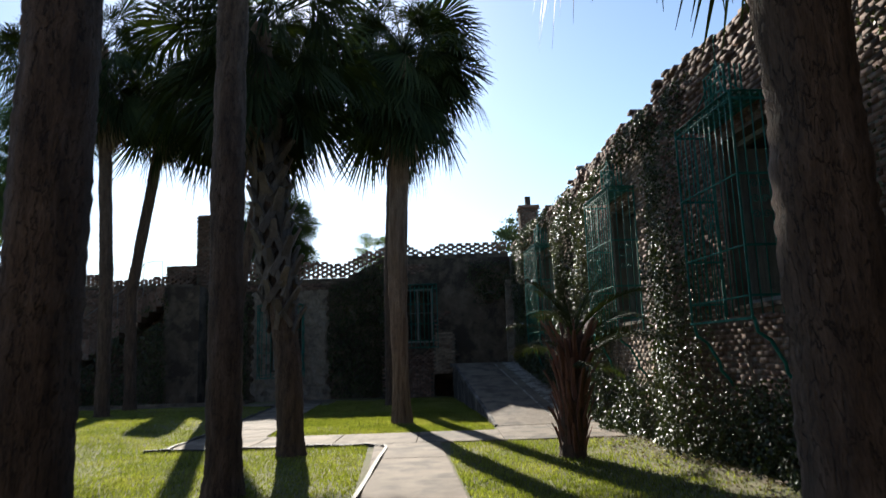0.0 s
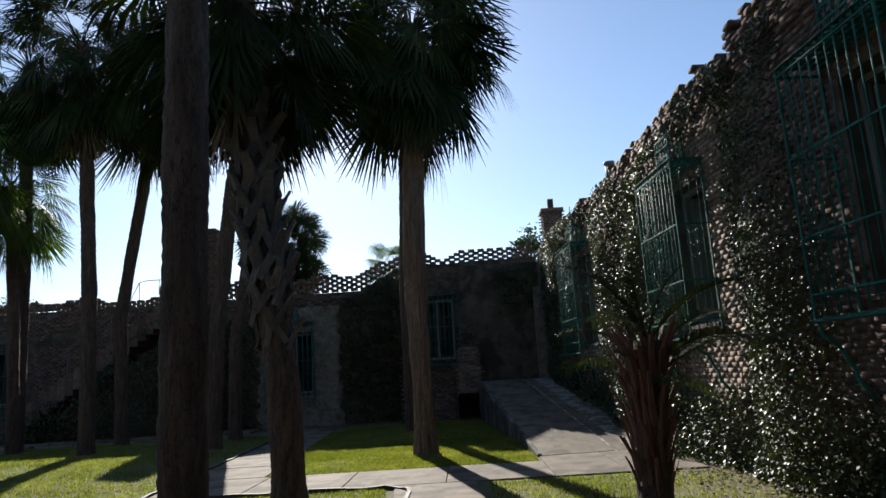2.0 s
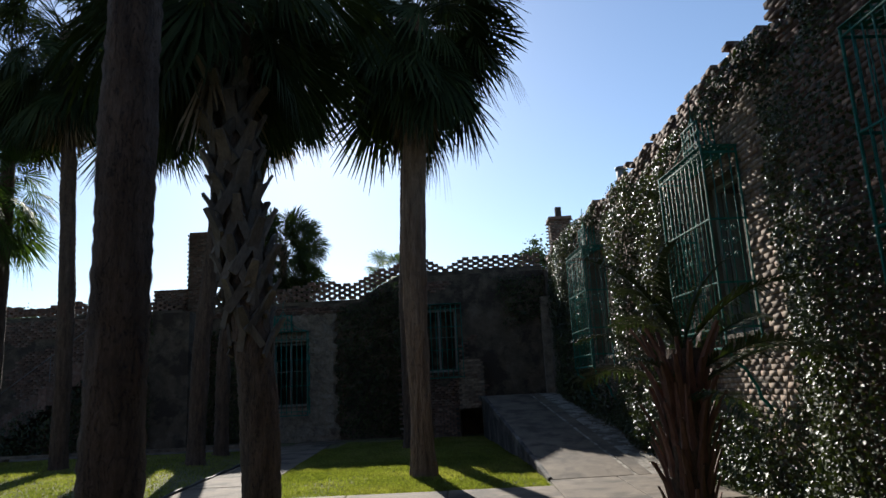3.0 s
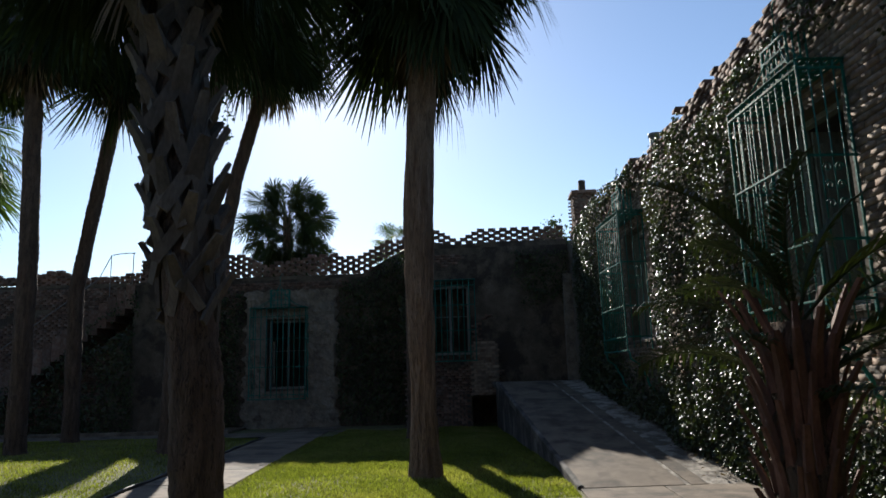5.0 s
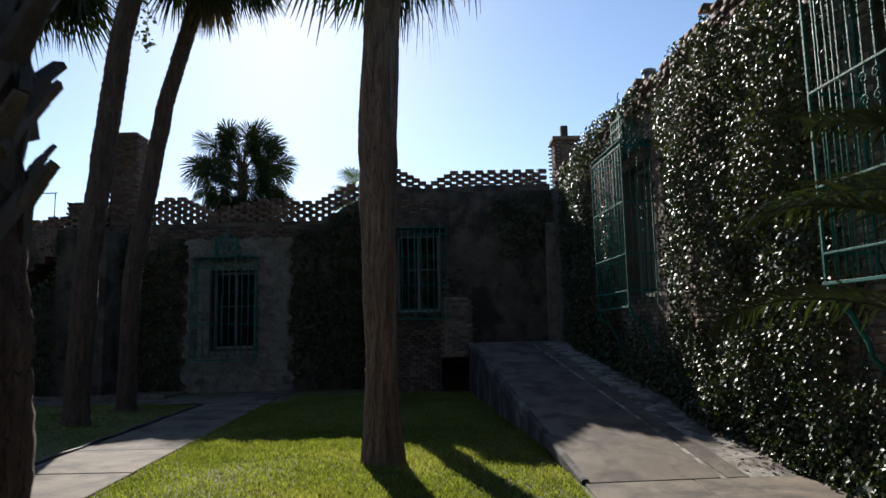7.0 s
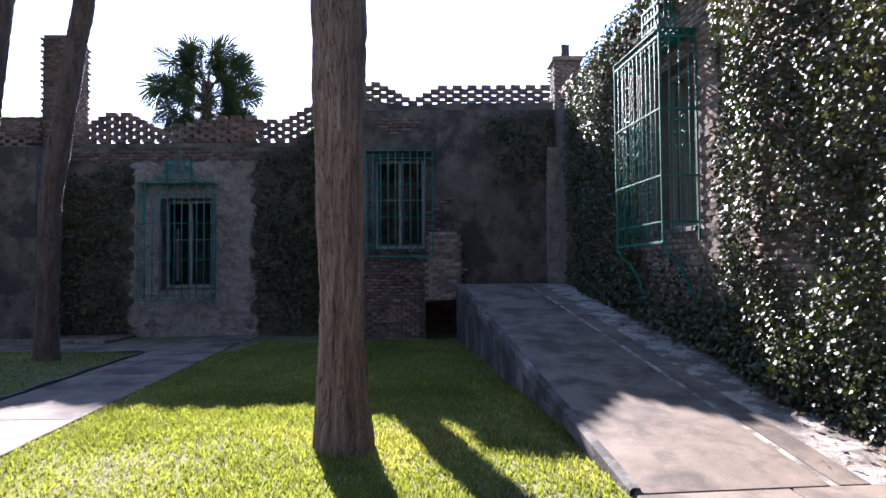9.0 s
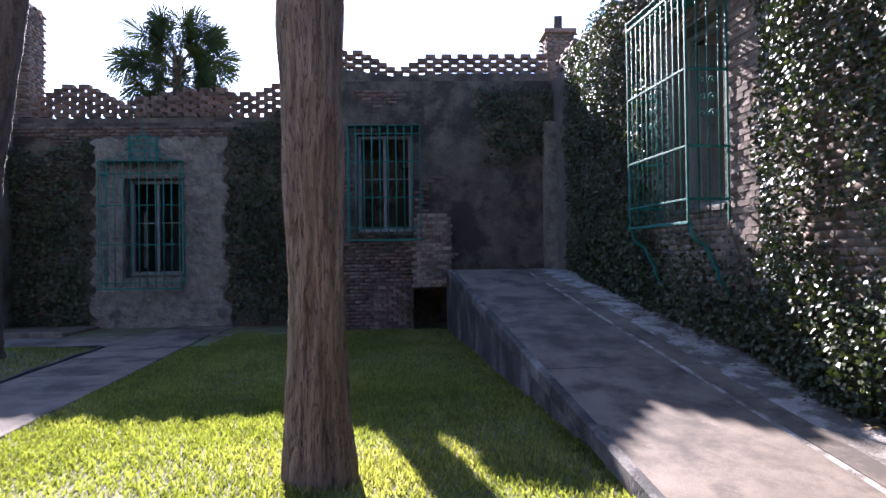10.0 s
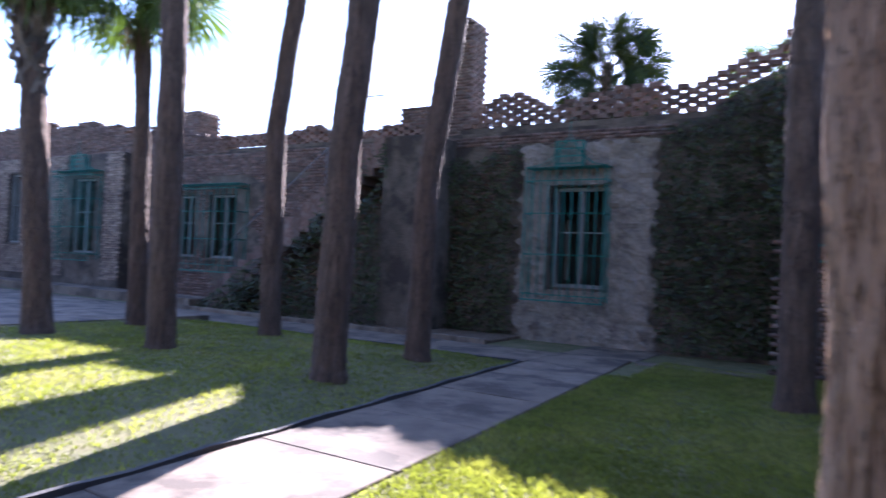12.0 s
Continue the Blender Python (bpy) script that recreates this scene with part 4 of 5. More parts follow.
v, f = tube([(0, 0, 8.86), (0, 0, 8.96), (0, 0, 8.98)], [0.21, 0.21, 0.05], 14)
link_mesh("cap", data_mesh("cap", v, f, M_METAL, True), pipe)


# ivy on the far range
def cover_back(s, z):
    n = lumps(s, z, 0.8, 31)
    left = np.clip((s - 7.5 + 0.25 * (n - 0.5)) / 0.15, 0, 1) * np.clip((10.9 - s) / 0.3, 0, 1) * np.clip((4.35 - z + (n - 0.5)) / 0.2, 0, 1)
    slope = np.interp(s, [1.6, 2.4, 3.2, 3.8, 4.6], [5.4, 5.35, 5.0, 4.55, 4.5])
    mid = np.clip((4.6 - s + 0.3 * (n - 0.5)) / 0.12, 0, 1) * np.clip((s - 2.3) / 0.1, 0, 1) * np.clip((slope - z) / 0.15, 0, 1)
    return np.maximum(left, mid) * 0.9


ivy("ivy", "dark ivy mass covering the far stucco wall", F_BACK, 2.2, 11.2, 0.1, 5.5, cover_back, 24000, 0.25, 33)
ivy("ivy", "ivy in the top corner of the projecting wall", F_PORCH, -2.4, 2.5, 0.1, 4.95, lambda s, z: np.clip((-0.9 - s + 0.9 * (lumps(s, z, 1.1, 41) - 0.5)) * 2, 0, 1) * np.clip((z - 3.6 + 0.5 * lumps(s, z, 2, 42)) * 3, 0, 1) + 0.95 * (s > 1.95) * (lumps(s, z, 1.0, 44) > 0.3), 9000, 0.2, 43)
ivy("ivy", "ivy and shrubs growing below the stair", pose(0, 25.12, 0, 0, 0, 180), 10.4, 16.6, 0.05, 4.2, lambda s, z: np.clip((0.25 + (16.4 - s) * 0.69 - z) / 0.3, 0, 1) * np.clip((lumps(s, z, 0.9, 51) - 0.2) * 4, 0, 1), 14000, 0.5, 52)

# closing walls behind and beside, unseen; north one added tall to cut sky light
structure(part("wall_north", box(-34, 6.5, -5.0, -4.5, -0.1, 7.6), M_STUCCO, None), "plain stucco wall added out of view to close the courtyard", "wall")
structure(part("wall_west", box(-34, -33.5, -13.0, 26.0, -0.1, 5.2), M_STUCCO, None), "plain stucco wall added out of view to close the courtyard", "wall")


# ---- palms ----
def frond_mesh(name, lift, mat, petiole=1.08, radius=0.8, fan=118, leaflets=36, seed=0, droop=0.45, width=1.0, twist=0.0):
    """A fan leaf on a stalk that leaves the origin along +x, lift degrees up; the stalk bows and the leaflet tips hang."""
    r = random.Random(seed)
    pts, p, a = [], Vector((0, 0, 0)), radians(lift)
    for i in range(6):
        pts.append(p.copy())
        p = p + Vector((math.cos(a), 0, math.sin(a))) * petiole / 5
        a -= radians(4.5) * (1 if lift > -50 else 0.2) * (1 + 0.5 * math.cos(radians(lift)))
    v, f = tube(pts, [0.028, 0.02, 0.016, 0.014, 0.013, 0.012], 4, False)
    v = [tuple(q) for q in v]
    base, axis = pts[-1], Vector((math.cos(a), 0, math.sin(a)))
    up = Vector((-math.sin(a), 0, math.cos(a)))
    c, q = math.cos(radians(twist)), math.sin(radians(twist))
    side, up = Vector((0, 1, 0)) * c + up * q, up * c - Vector((0, 1, 0)) * q
    step = radians(2 * fan / (leaflets - 1))
    for k in range(leaflets):
        w = radians(-fan + 2 * fan * k / (leaflets - 1)) + r.uniform(-0.03, 0.03)
        way = axis * math.cos(w) + side * math.sin(w) + up * (0.1 - 0.28 * abs(math.sin(w * 0.75)) + r.uniform(-0.1, 0.1))
        way.normalize()
        across = way.cross(up).normalized()
        L = radius * (1 - 0.3 * (abs(w) / radians(fan)) ** 2) * r.uniform(0.86, 1.08)
        rows = []
        for q in (0.06, 0.56, 0.8, 1.0):
            d = L * q
            fall = droop * (q ** 2.6) * L * r.uniform(0.75, 1.25)
            c = base + way * d + axis * 0.22 * math.cos(w / 2) * min(1, q * 2) + Vector((0, 0, -fall))
            wide = width * (0.004 if q == 0.06 else (0.47 * d * step if q < 0.6 else (0.017 if q < 0.9 else 0.002)))
            rows.append((c - across * wide, c + across * wide))
        n = len(v)
        for x, y in rows:
            v += [tuple(x), tuple(y)]
        for i in range(3):
            f.append((n + 2 * i, n + 2 * i + 1, n + 2 * i + 3, n + 2 * i + 2))
    return data_mesh(name, v, f, mat)


LIFTS = (78, 60, 42, 24, 6, -12, -32, -52, -70)
FRONDS = {e: [frond_mesh("frond", e, M_FROND, radius=0.78, seed=10 * i + j, droop=0.26 + 0.07 * i, twist=(-30, 0, 30)[j]) for j in range(3)] for i, e in enumerate(LIFTS)}
PALE = {e: [frond_mesh("frond", e, M_BACKLIT_FROND, seed=200 + i, droop=0.15 + 0.08 * i)] for i, e in enumerate(LIFTS)}
DEAD = [frond_mesh("dead_frond", e, M_DEAD_FROND, 0.7, 0.95, 40, 16, 90 + i, 0.2) for i, e in enumerate((-72, -80))]


def boot_mesh(mat, length=0.5, spread=0.13, seed=0):
    """The split base of a dead leaf stalk: two legs that clasp the trunk and join to an outward stub. x out, z up."""
    v, f = [], []
    def slat(a, b, wide0, wide1, thick):
        a, b = Vector(a), Vector(b)
        t = (b - a).normalized()
        s = t.cross(Vector((1, 0, 0.2))).normalized()
        o = t.cross(s).normalized() * thick
        n = len(v)
        for c, w in ((a, wide0), (b, wide1)):
            for q in (s * w + o, -s * w + o, -s * w - o, s * w - o):
                v.append(tuple(c + q))
        for i in range(4):
            k = (i + 1) % 4
            f.append((n + i, n + k, n + 4 + k, n + 4 + i))
        f.extend([(n + 3, n + 2, n + 1, n), (n + 4, n + 5, n + 6, n + 7)])
    slat((0.0, -spread, -length * 0.6), (0.05, -0.012, 0.02), 0.05, 0.056, 0.02)
    slat((0.0, spread, -length * 0.6), (0.05, 0.012, 0.02), 0.05, 0.056, 0.02)
    slat((0.035, 0, -0.06), (0.05 + length * 0.12, 0, length * 0.22), 0.066, 0.056, 0.026)
    slat((0.05 + length * 0.115, 0, length * 0.2), (0.05 + length * 0.23, 0, length * 0.4), 0.056, 0.04, 0.018)
    return data_mesh("boot", v, f, mat)


def stub_mesh(mat, length, wide):
    """A long dead leaf stalk, curved a little outward, tapering and cut off. x out, z up."""
    v, f = [], []
    for i in range(5):
        q = i / 4
        x, z, w, t = 0.02 + 0.3 * length * q ** 1.6, length * q, wide * (1 - 0.55 * q), 0.02 * (1 - 0.5 * q)
        v += [(x - t, -w, z), (x + t, -0.6 * w, z), (x + t, 0.6 * w, z), (x - t, w, z)]
    for i in range(4):
        for k in range(4):
            f.append((4 * i + k, 4 * i + (k + 1) % 4, 4 * i + 4 + (k + 1) % 4, 4 * i + 4 + k))
    f += [(3, 2, 1, 0), (16, 17, 18, 19)]
    return data_mesh("boot", v, f, mat)


BALL = {e: [frond_mesh("frond", e, M_FROND, 1.3, 0.75, 130, 40, 300 + 4 * i + j, 0.12 + 0.03 * i, 1.0, (-75, -30, 30, 75)[j]) for j in range(4)] for i, e in enumerate(LIFTS)}
BOOT, RED_BOOT = boot_mesh(M_BOOT, 0.62, 0.17), stub_mesh(M_RED_BOOT, 0.58, 0.052)


def spine_at(spine, z):
    for a, b in zip(spine, spine[1:]):
        if z <= b[2]:
            q = (z - a[2]) / (b[2] - a[2])
            return Vector(a).lerp(Vector(b), q)
    return Vector(spine[-1])


def palm(label, spine, radius, crown, fronds=44, scale=1.0, boots=None, flare=0.07, seed=0, dead=4, frond_set=None, name="palm_tree", bottom=-60, swell=0.0, sides=26, top=76, girth=None, least=0.72, roll=34):
    """A sabal palm. spine: points of the trunk from the ground; crown: z from which leaves grow; boots: (z0, z1) with split leaf bases."""
    r = random.Random(seed)
    x0, y0 = spine[0][:2]
    tree = thing(name, label, "palm tree", pose(x0, y0, 0), "palm trees")
    local = [(x - x0, y - y0, z) for x, y, z in spine]
    H = local[-1][2]
    n = max(12, int(H / 0.06))
    v, f = [], []
    for i in range(n + 1):
        z = -0.05 + (H + 0.05) * i / n
        c = spine_at(local, max(z, 0))
        ring = 0.012 * math.sin(i * 2.4 + math.sin(i * 0.7)) + r.uniform(-0.008, 0.008)
        base = radius * (1 + flare / radius * math.exp(-max(z, 0) / 0.22)) * (1 - 0.12 * max(z, 0) / H) + swell * math.exp(-((z - 0.55 * H) / (0.3 * H)) ** 2)
        if girth:
            base = curve(z, girth)
        for k in range(sides):
            w = 2 * math.pi * k / sides
            rr = base + ring * (0.1 if sides > 40 else 0.5) + 0.022 * noise.noise((math.cos(w) * 2.2 + seed, math.sin(w) * 2.2, z * 1.3)) + 0.011 * noise.noise((math.cos(w) * 9, math.sin(w) * 9 + seed, z * 2.5)) - 0.1 * max(0.0, 0.22 - abs(noise.noise((math.cos(w) * 7.5, math.sin(w) * 7.5 + seed, z * 1.9 + 5)))) * (sides > 40)
            v.append((c.x + math.cos(w) * rr, c.y + math.sin(w) * rr, z))
    for i in range(n):
        for k in range(sides):
            f.append((i * sides + k, i * sides + (k + 1) % sides, (i + 1) * sides + (k + 1) % sides, (i + 1) * sides + k))
    f.append(tuple(n * sides + k for k in range(sides)))
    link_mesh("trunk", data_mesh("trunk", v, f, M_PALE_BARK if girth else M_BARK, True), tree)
    if boots:
        z0, z1, mesh, size = boots
        count = int((z1 - z0) * (17 if z0 > 1 else 48))
        for i in range(count):
            z = z0 + (z1 - z0) * i / count
            c = spine_at(local, z)
            w = i * 2.39996
            grow = 0.75 + 0.35 * min(1, (z - z0) / 0.8)
            b = link_mesh("boot", mesh, tree)
            b.matrix_local = Matrix.Translation((c.x + math.cos(w) * (radius * 0.97), c.y + math.sin(w) * (radius * 0.97), z)) @ pose(0, 0, 0, r.uniform(-14, 14), r.uniform(-6, 10), math.degrees(w)) @ Matrix.Scale(size * grow * r.uniform(0.85, 1.12), 4)
    pool = frond_set or FRONDS
    for i in range(fronds):
        q = (i + 0.5) / fronds
        e = top - (top - bottom) * q ** 0.85 + r.uniform(-8, 8)
        lift = min(LIFTS, key=lambda a: abs(a - e))
        b = link_mesh("frond", r.choice(pool[lift]), tree)
        at = spine_at(local, crown + 0.45 * scale - 1.0 * scale * q)
        w = i * 137.508 + r.uniform(-14, 14)
        b.matrix_local = Matrix.Translation(at) @ pose(0, 0, 0, r.uniform(-roll, roll), (lift - e) * 0.8, w) @ Matrix.Scale(scale * r.uniform(least, 1.16), 4)
    for i in range(dead):
        b = link_mesh("dead_frond", DEAD[i % 2], tree, "brown dead hanging leaf")
        at = spine_at(local, crown - 0.75 * scale)
        b.matrix_local = Matrix.Translation(at) @ pose(0, 0, 0, r.uniform(-8, 8), 0, r.uniform(0, 360)) @ Matrix.Scale(scale * r.uniform(0.8, 1.05), 4)
    return tree


def feather_mesh(name, lift, length, mat, seed):
    """A feather leaf: an arching rib along +x with narrow leaflets on both sides."""
    r = random.Random(seed)
    pts, p, a = [], Vector((0, 0, 0)), radians(lift)
    for i in range(13):
        pts.append((p.copy(), a))
        p = p + Vector((math.cos(a), 0, math.sin(a))) * length / 12
        a -= radians(2.5 + 0.75 * i) * (0.55 + 0.45 * math.cos(radians(lift)))
    v, f = tube([q for q, _ in pts], [0.016 * (1 - 0.8 * i / 12) for i in range(13)], 4, False)
    v = [tuple(q) for q in v]
    for i in range(52):
        q = 0.16 + 0.84 * i / 52
        k = q * 12
        a0, b0 = pts[int(k)], pts[min(12, int(k) + 1)]
        c = a0[0].lerp(b0[0], k - int(k))
        axis = Vector((math.cos(a0[1]), 0, math.sin(a0[1])))
        for side in (1, -1):
            way = (axis * r.uniform(0.55, 0.85) + Vector((0, side, 0)) * 0.75 + Vector((0, 0, r.uniform(-0.1, 0.3)))).normalized()
            L = length * 0.24 * (1 - 0.55 * abs(q - 0.45) / 0.55) * r.uniform(0.8, 1.1)
            mid, tip = c + way * L * 0.5, c + way * L + Vector((0, 0, -0.3 * L))
            n = len(v)
            o = way.cross(Vector((0, 0, 1))).normalized() * 0.0085
            v += [tuple(c - o), tuple(c + o), tuple(mid + o), tuple(mid - o), tuple(tip)]
            f += [(n, n + 1, n + 2, n + 3), (n + 3, n + 2, n + 4)]
    return data_mesh(name, v, f, mat)


FEATHER = {e: [feather_mesh("frond", e, 1.45, M_FEATHER, 400 + i)] for i, e in enumerate(LIFTS)}

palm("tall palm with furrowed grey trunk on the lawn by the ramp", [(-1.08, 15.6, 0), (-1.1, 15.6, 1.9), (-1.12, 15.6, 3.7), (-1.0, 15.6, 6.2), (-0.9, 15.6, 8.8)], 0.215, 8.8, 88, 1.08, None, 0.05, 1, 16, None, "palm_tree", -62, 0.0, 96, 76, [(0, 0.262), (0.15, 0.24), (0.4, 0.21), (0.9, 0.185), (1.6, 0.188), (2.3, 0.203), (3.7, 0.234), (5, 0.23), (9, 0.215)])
palm("palm with crossed grey leaf bases on its upper trunk", [(-2.56, 11.1, 0), (-2.62, 11.1, 1.5), (-2.95, 11.1, 4.4), (-3.15, 11.1, 7.4)], 0.215, 7.1, 70, 1.0, (2.2, 6.0, BOOT, 1.0), 0.05, 2, 8, None, "palm_tree", -62)
palm("tall palm with smooth dark trunk beside the walk", [(-2.6, 7.9, 0), (-2.6, 7.9, 4), (-2.55, 7.9, 8), (-2.5, 7.9, 11.2)], 0.2, 11.0, 60, 1.0, None, 0.06, 3, 4)
palm("stout palm with dark trunk on the lawn", [(-2.45, 4.0, 0), (-2.4, 4.0, 4), (-2.1, 4.0, 9.6)], 0.235, 9.4, 56, 1.0, None, 0.07, 4, 4)
palm("stout palm growing close to the ivy wall", [(1.86, 3.2, 0), (1.86, 3.2, 3), (1.8, 3.2, 6.4)], 0.235, 6.2, 60, 1.0, None, 0.07, 5, 5)
palm("slender straight palm in the back lawn", [(-9.6, 18.9, 0), (-9.65, 18.9, 4), (-9.9, 18.9, 8.5), (-10.1, 18.9, 11.0)], 0.19, 10.6, 74, 1.06, None, 0.06, 6, 14, None, "palm_tree", -75)
palm("slender palm leaning over the back lawn", [(-9.95, 21.3, 0), (-10.05, 21.3, 3.8), (-9.7, 21.3, 6.1), (-9.25, 21.3, 8.9), (-8.9, 21.3, 11.4)], 0.18, 10.9, 74, 1.1, None, 0.06, 7, 12, None, "palm_tree", -75)
palm("upright palm in the back lawn near the branch walk", [(-6.48, 18.95, 0), (-6.4, 18.95, 2.8), (-5.97, 18.95, 6.8), (-5.6, 18.95, 8.4), (-5.2, 18.95, 11.0)], 0.2, 10.6, 70, 1.05, None, 0.06, 8, 10, None, "palm_tree", -75)
palm("curved palm near the planting bed", [(-6.68, 21.1, 0), (-6.65, 21.1, 2.7), (-6.1, 21.1, 6.2), (-5.5, 21.1, 8.5), (-4.85, 21.1, 10.9)], 0.18, 10.5, 74, 1.0, None, 0.06, 9, 10, None, "palm_tree", -54)
palm("tall palm at the far side of the lawn", [(-12.8, 21.05, 0), (-12.85, 21.05, 6), (-13.0, 21.05, 11.6)], 0.2, 11.2, 66, 1.08, None, 0.06, 10, 4, None, "palm_tree", -72)
palm("palm with leaf bases high on its trunk", [(-12.1, 18.5, 0), (-12.7, 18.5, 3.9), (-13.0, 18.5, 5.5), (-13.1, 18.5, 8.0)], 0.21, 7.6, 56, 0.95, (4.2, 7.3, BOOT, 0.85), 0.08, 11, 3, PALE)
palm("tall slender palm on the lawn near the projecting wall", [(-1.8, 21.7, 0), (-1.8, 21.7, 4), (-1.62, 21.7, 8), (-1.2, 21.7, 12.0)], 0.2, 11.8, 84, 1.15, None, 0.06, 16, 4)
palm("shorter palm on the back lawn, leaves pale with painted backlight", [(-12.45, 20.4, 0), (-12.6, 20.4, 3.5), (-12.9, 20.4, 7.6)], 0.16, 7.3, 44, 0.9, None, 0.05, 12, 3, PALE, "palm_tree", -45)
palm("young feather palm with reddish leaf bases at the ivy wall", [(1.76, 10.0, 0), (1.82, 10.05, 0.9), (1.9, 10.1, 1.75)], 0.17, 1.6, 17, 0.95, (0.05, 1.5, RED_BOOT, 0.9), 0.03, 13, 0, FEATHER, "young_palm", 24, 0.05)
palm("palm rising behind the far range", [(-9.1, 36.0, 0), (-9.1, 36.0, 5), (-9.12, 36.0, 9.0)], 0.22, 8.25, 150, 1.08, None, 0.05, 14, 2, BALL, "palm_tree", -45, 0.0, 26, 92, None, 0.5, 16)
palm("palm showing over the parapet", [(-2.9, 29.6, 0), (-2.9, 29.6, 4), (-2.9, 29.6, 6.0)], 0.2, 5.7, 56, 0.72, None, 0.05, 15, 3, PALE, "palm_tree", -30)


# ---- far trees ----
def far_tree(x, y, h, r0, seed):
    r = np.random.default_rng(seed)
    tree = thing("pine_tree", "distant pine crown above the roofs", "tree", pose(x, y, 0))
    v, f = tube([(0, 0, 0), (0.1, 0, h * 0.5), (0, 0.1, h * 0.95)], [0.25, 0.18, 0.05], 8)
    link_mesh("trunk", data_mesh("trunk", v, f, M_BARK, True), tree)
    pts = []
    for _ in range(26):
        c = r.normal(0, 1, 3) * np.array((r0, r0, r0 * 0.7)) * 0.6 + np.array((0, 0, h * 0.86))
        pts.append(c + r.normal(0, 0.3, (70, 3)) * np.array((1.2, 1.2, 0.6)))
    pts = np.concatenate(pts)
    out = unit(r.normal(0, 1, (len(pts), 3)))
    v, f = leaf_arrays(pts, out, r.uniform(0.14, 0.3, len(pts)))
    link_mesh("crown", fast_mesh("crown", v, f, M_TREE), tree)


for i, (x, y, h, r0) in enumerate(((6.2, 60, 13.6, 1.6), (9.5, 64, 13.5, 2.2), (-45, 52, 9.5, 2.5), (-52, 50, 9.3, 2.5), (-36, 55, 9.4, 2.0))):
    far_tree(x, y, h, r0, 60 + i)


# ---- grass ----
def on_walks(x, y):
    k = x - LEAN_X * y
    hit = (k > -0.52) & (k < 0.75) & (y < 12.1)
    hit |= (k > -4.1) & (k < -2.62) & (y > 13.6)
    hit |= (y > 11.95) & (y < np.where(x > 0.9, 15, 13.72)) & (x > -5.2)
    hit |= (y > 22.6) & (x < -4)
    hit |= (y > 15.95) & (x < -13.3)
    hit |= (y > 14.4) & (x > 4.535 - 0.085 * y - 2.3)
    hit |= (x > 4.535 - 0.085 * y - 0.25) | (y > 24.6)
    return hit


def grass(name, label, x0, x1, y0, y1, density, h0, h1, thin=None):
    n = int((x1 - x0) * (y1 - y0) * density)
    x, y = rng.uniform(x0, x1, n), rng.uniform(y0, y1, n)
    keep = ~on_walks(x, y)
    keep &= rng.uniform(0, 1, n) < 0.45 + 0.75 * lumps(x, y, 1.1, 71)
    if thin is not None:
        keep &= rng.uniform(0, 1, n) < thin(x, y)
    x, y = x[keep], y[keep]
    n = len(x)
    h = rng.uniform(h0, h1, n) * (0.6 + 0.8 * lumps(x, y, 2.3, 72))
    w, turn = rng.uniform(0.003, 0.006, n) * (1 + h0 * 10), rng.uniform(0, 6.283, n)
    bend = rng.normal(0, 0.45, (n, 2)) * h[:, None]
    base = np.stack([x, y, lawn_z(x, y)], 1)
    side = np.stack([np.cos(turn) * w, np.sin(turn) * w, np.zeros(n)], 1)
    mid = base + np.stack([bend[:, 0] * 0.3, bend[:, 1] * 0.3, h * 0.6], 1)
    tip = base + np.stack([bend[:, 0], bend[:, 1], h], 1)
    v = np.stack([base - side, base + side, mid + side * 0.8, mid - side * 0.8, tip], 1).reshape(-1, 3)
    i = np.arange(n)[:, None] * 5
    f = np.concatenate([i + np.array([[0, 1, 2]]), i + np.array([[0, 2, 3]]), i + np.array([[3, 2, 4]])])
    tagged(link_mesh(name, fast_mesh(name, v, f, M_GRASS)), label, "grass", "", "stuff")


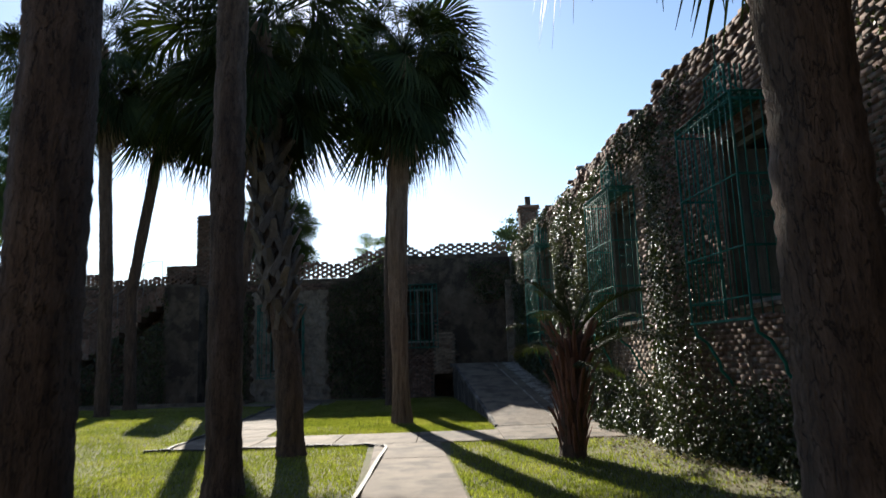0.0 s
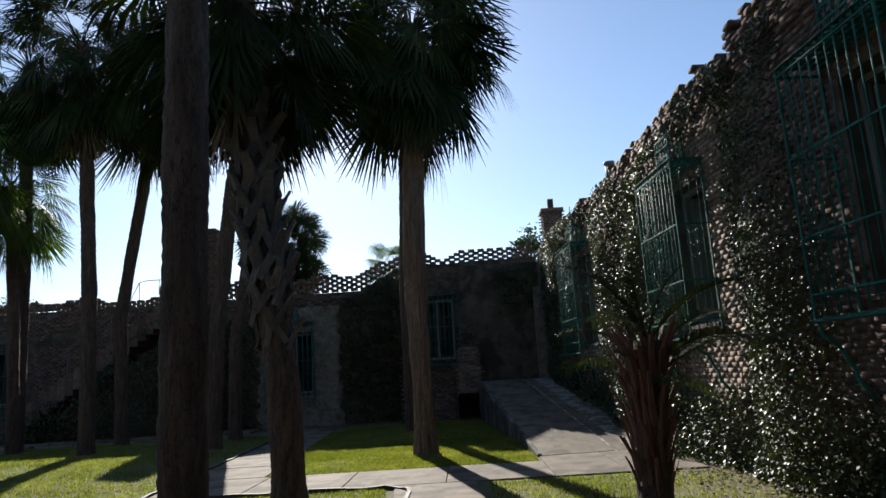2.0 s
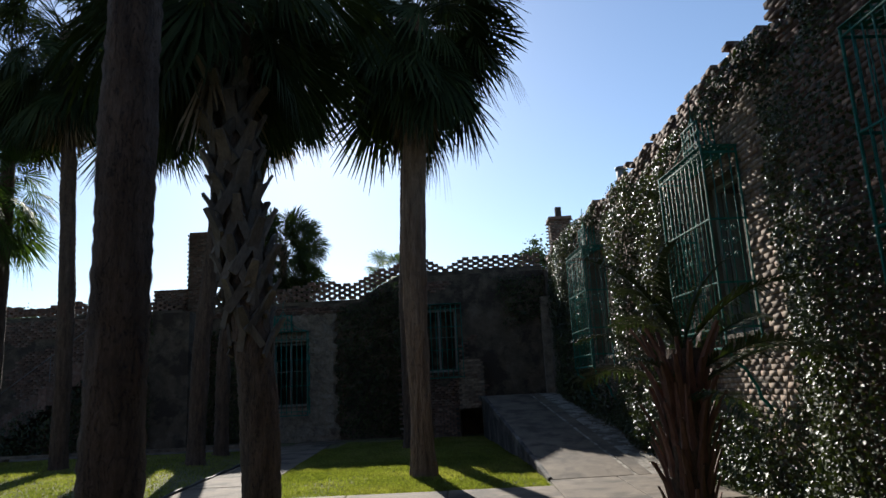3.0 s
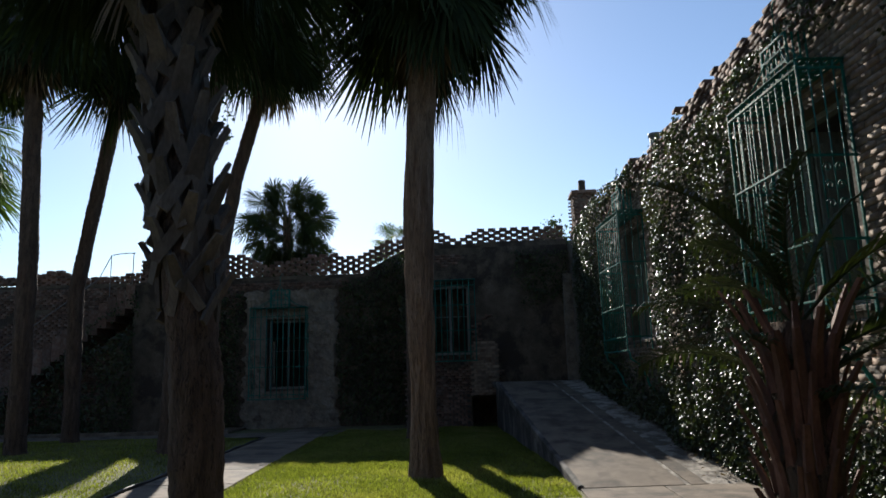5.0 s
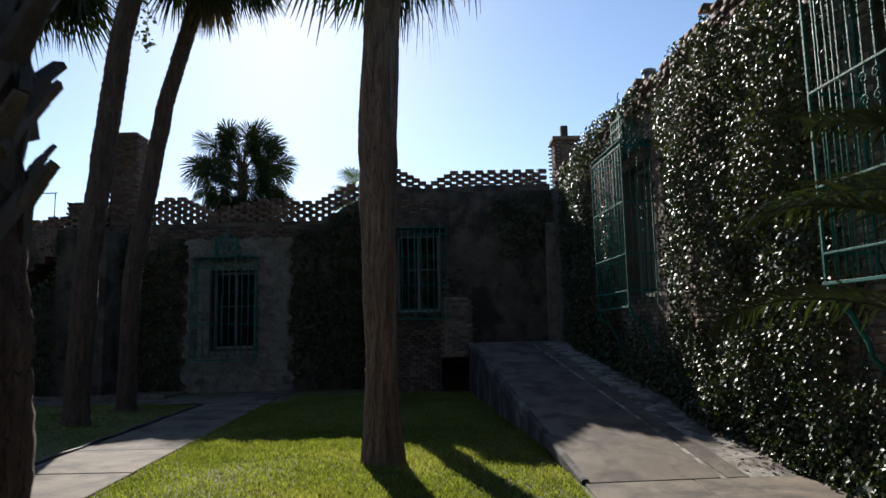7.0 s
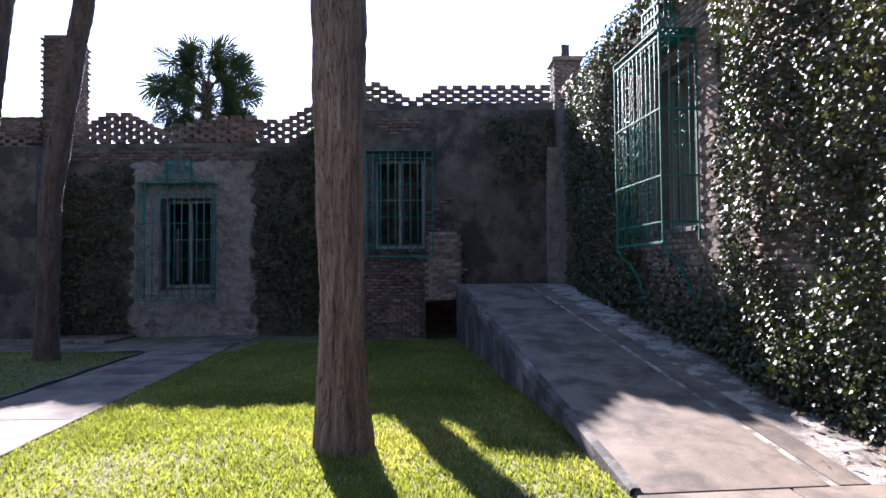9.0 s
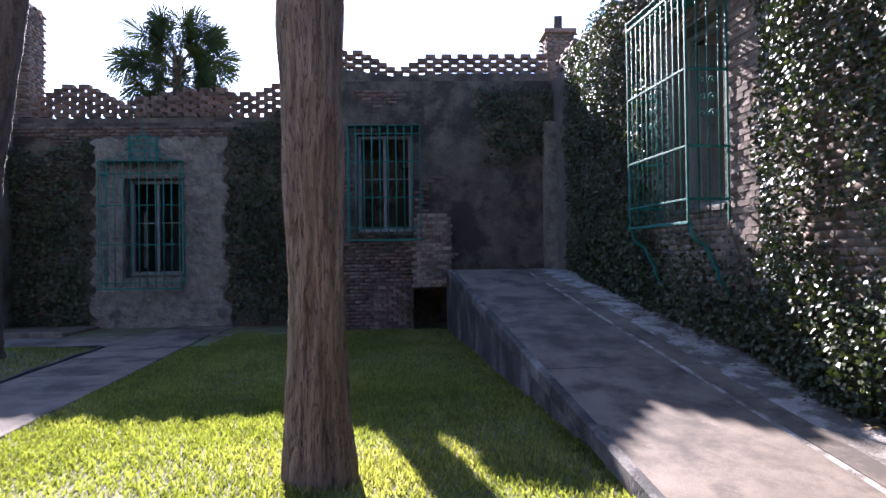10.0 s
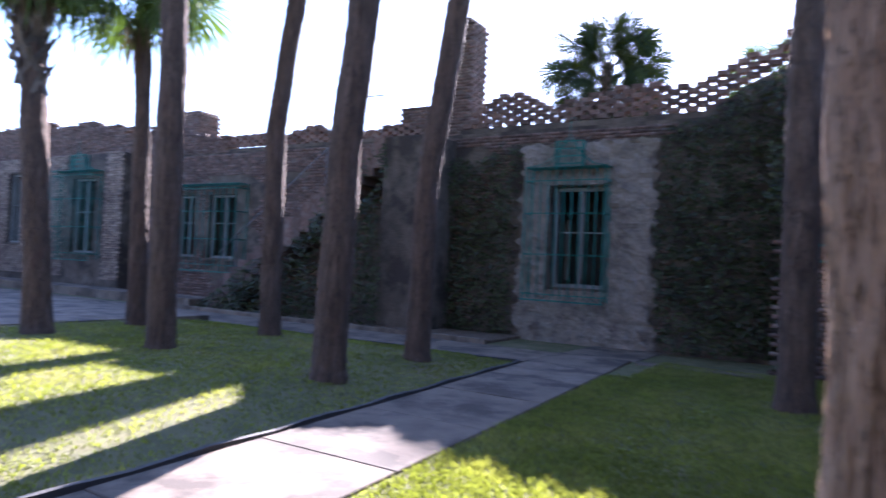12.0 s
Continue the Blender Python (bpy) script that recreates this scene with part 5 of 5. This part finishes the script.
grass("grass", "short bright green mown grass between walk and ramp", -4.8, 1.3, 13.6, 24.6, 3300, 0.02, 0.056)
grass("grass", "short mown grass under the palms", -13, -5.1, 12.0, 22.6, 1000, 0.025, 0.045)
grass("grass", "short mown grass beside the walk", -8.5, -0.9, 5.0, 11.95, 1500, 0.022, 0.042)
grass("grass", "thin worn grass on the verge by the ivy wall", 0.0, 4.2, 4.0, 12.1, 1500, 0.025, 0.05, lambda x, y: np.clip(1.35 - (x - 0.4) / 2.6, 0.12, 1))
grass("grass", "mown grass in the far part of the lawn", -26, -13, 10, 22.6, 160, 0.04, 0.07)


# ---- fallen leaves and a hanging vine ----
def litter(label, count, place):
    pts = place(count)
    out = np.tile(np.array((0.0, 0.0, 1.0)), (len(pts), 1))
    v, f = leaf_arrays(pts, out, rng.uniform(0.03, 0.07, len(pts)), 0.35, 0.0)
    tagged(link_mesh("leaf_litter", fast_mesh("leaf_litter", v, f, M_DEAD_FROND)), label, "leaves", "", "stuff")


def verge_points(n):
    y = rng.uniform(4, 11.9, n)
    return np.stack([4.535 - 0.085 * y - 0.25 - np.abs(rng.normal(0, 0.55, n)), y, np.full(n, 0.035)], 1)


def ramp_points(n):
    s = rng.uniform(14.7, 20, n)
    off = 0.12 + np.abs(rng.normal(0, 0.25, n))
    return np.stack([4.535 - 0.0847 * s - 0.9964 * off, 0.9964 * s - 0.0847 * off, 0.06 + 0.1322 * (s - R0)], 1)


litter("brown fallen leaves on the worn verge by the wall", 1300, verge_points)
litter("brown fallen leaves along the edge of the ramp", 350, ramp_points)

vine = thing("hanging_vine", "thin leafy vine hanging between the palms", "vine", pose(-5.62, 18.7, 0))
v, f = tube([(0, 0, 9.4), (0.06, 0, 8.5), (0.14, 0, 7.7), (0.22, 0.02, 7.1), (0.2, 0.02, 6.5)], [0.012, 0.01, 0.009, 0.007, 0.004], 5)
link_mesh("stem", data_mesh("stem", v, f, M_TWIG, True), vine)
pts = np.concatenate([np.stack([np.interp(z, [6.4, 7.1, 7.7, 8.5], [0.2, 0.22, 0.14, 0.06]) + rng.normal(0, 0.13 * (z - 6.0) / 2, 130), rng.normal(0, 0.12, 130), z], 1) for z in [rng.uniform(6.4, 8.5, 130)]])
v, f = leaf_arrays(pts, unit(rng.normal(0, 1, (len(pts), 3))), rng.uniform(0.05, 0.11, len(pts)))
link_mesh("leaves", fast_mesh("leaves", v, f, M_TREE), vine)
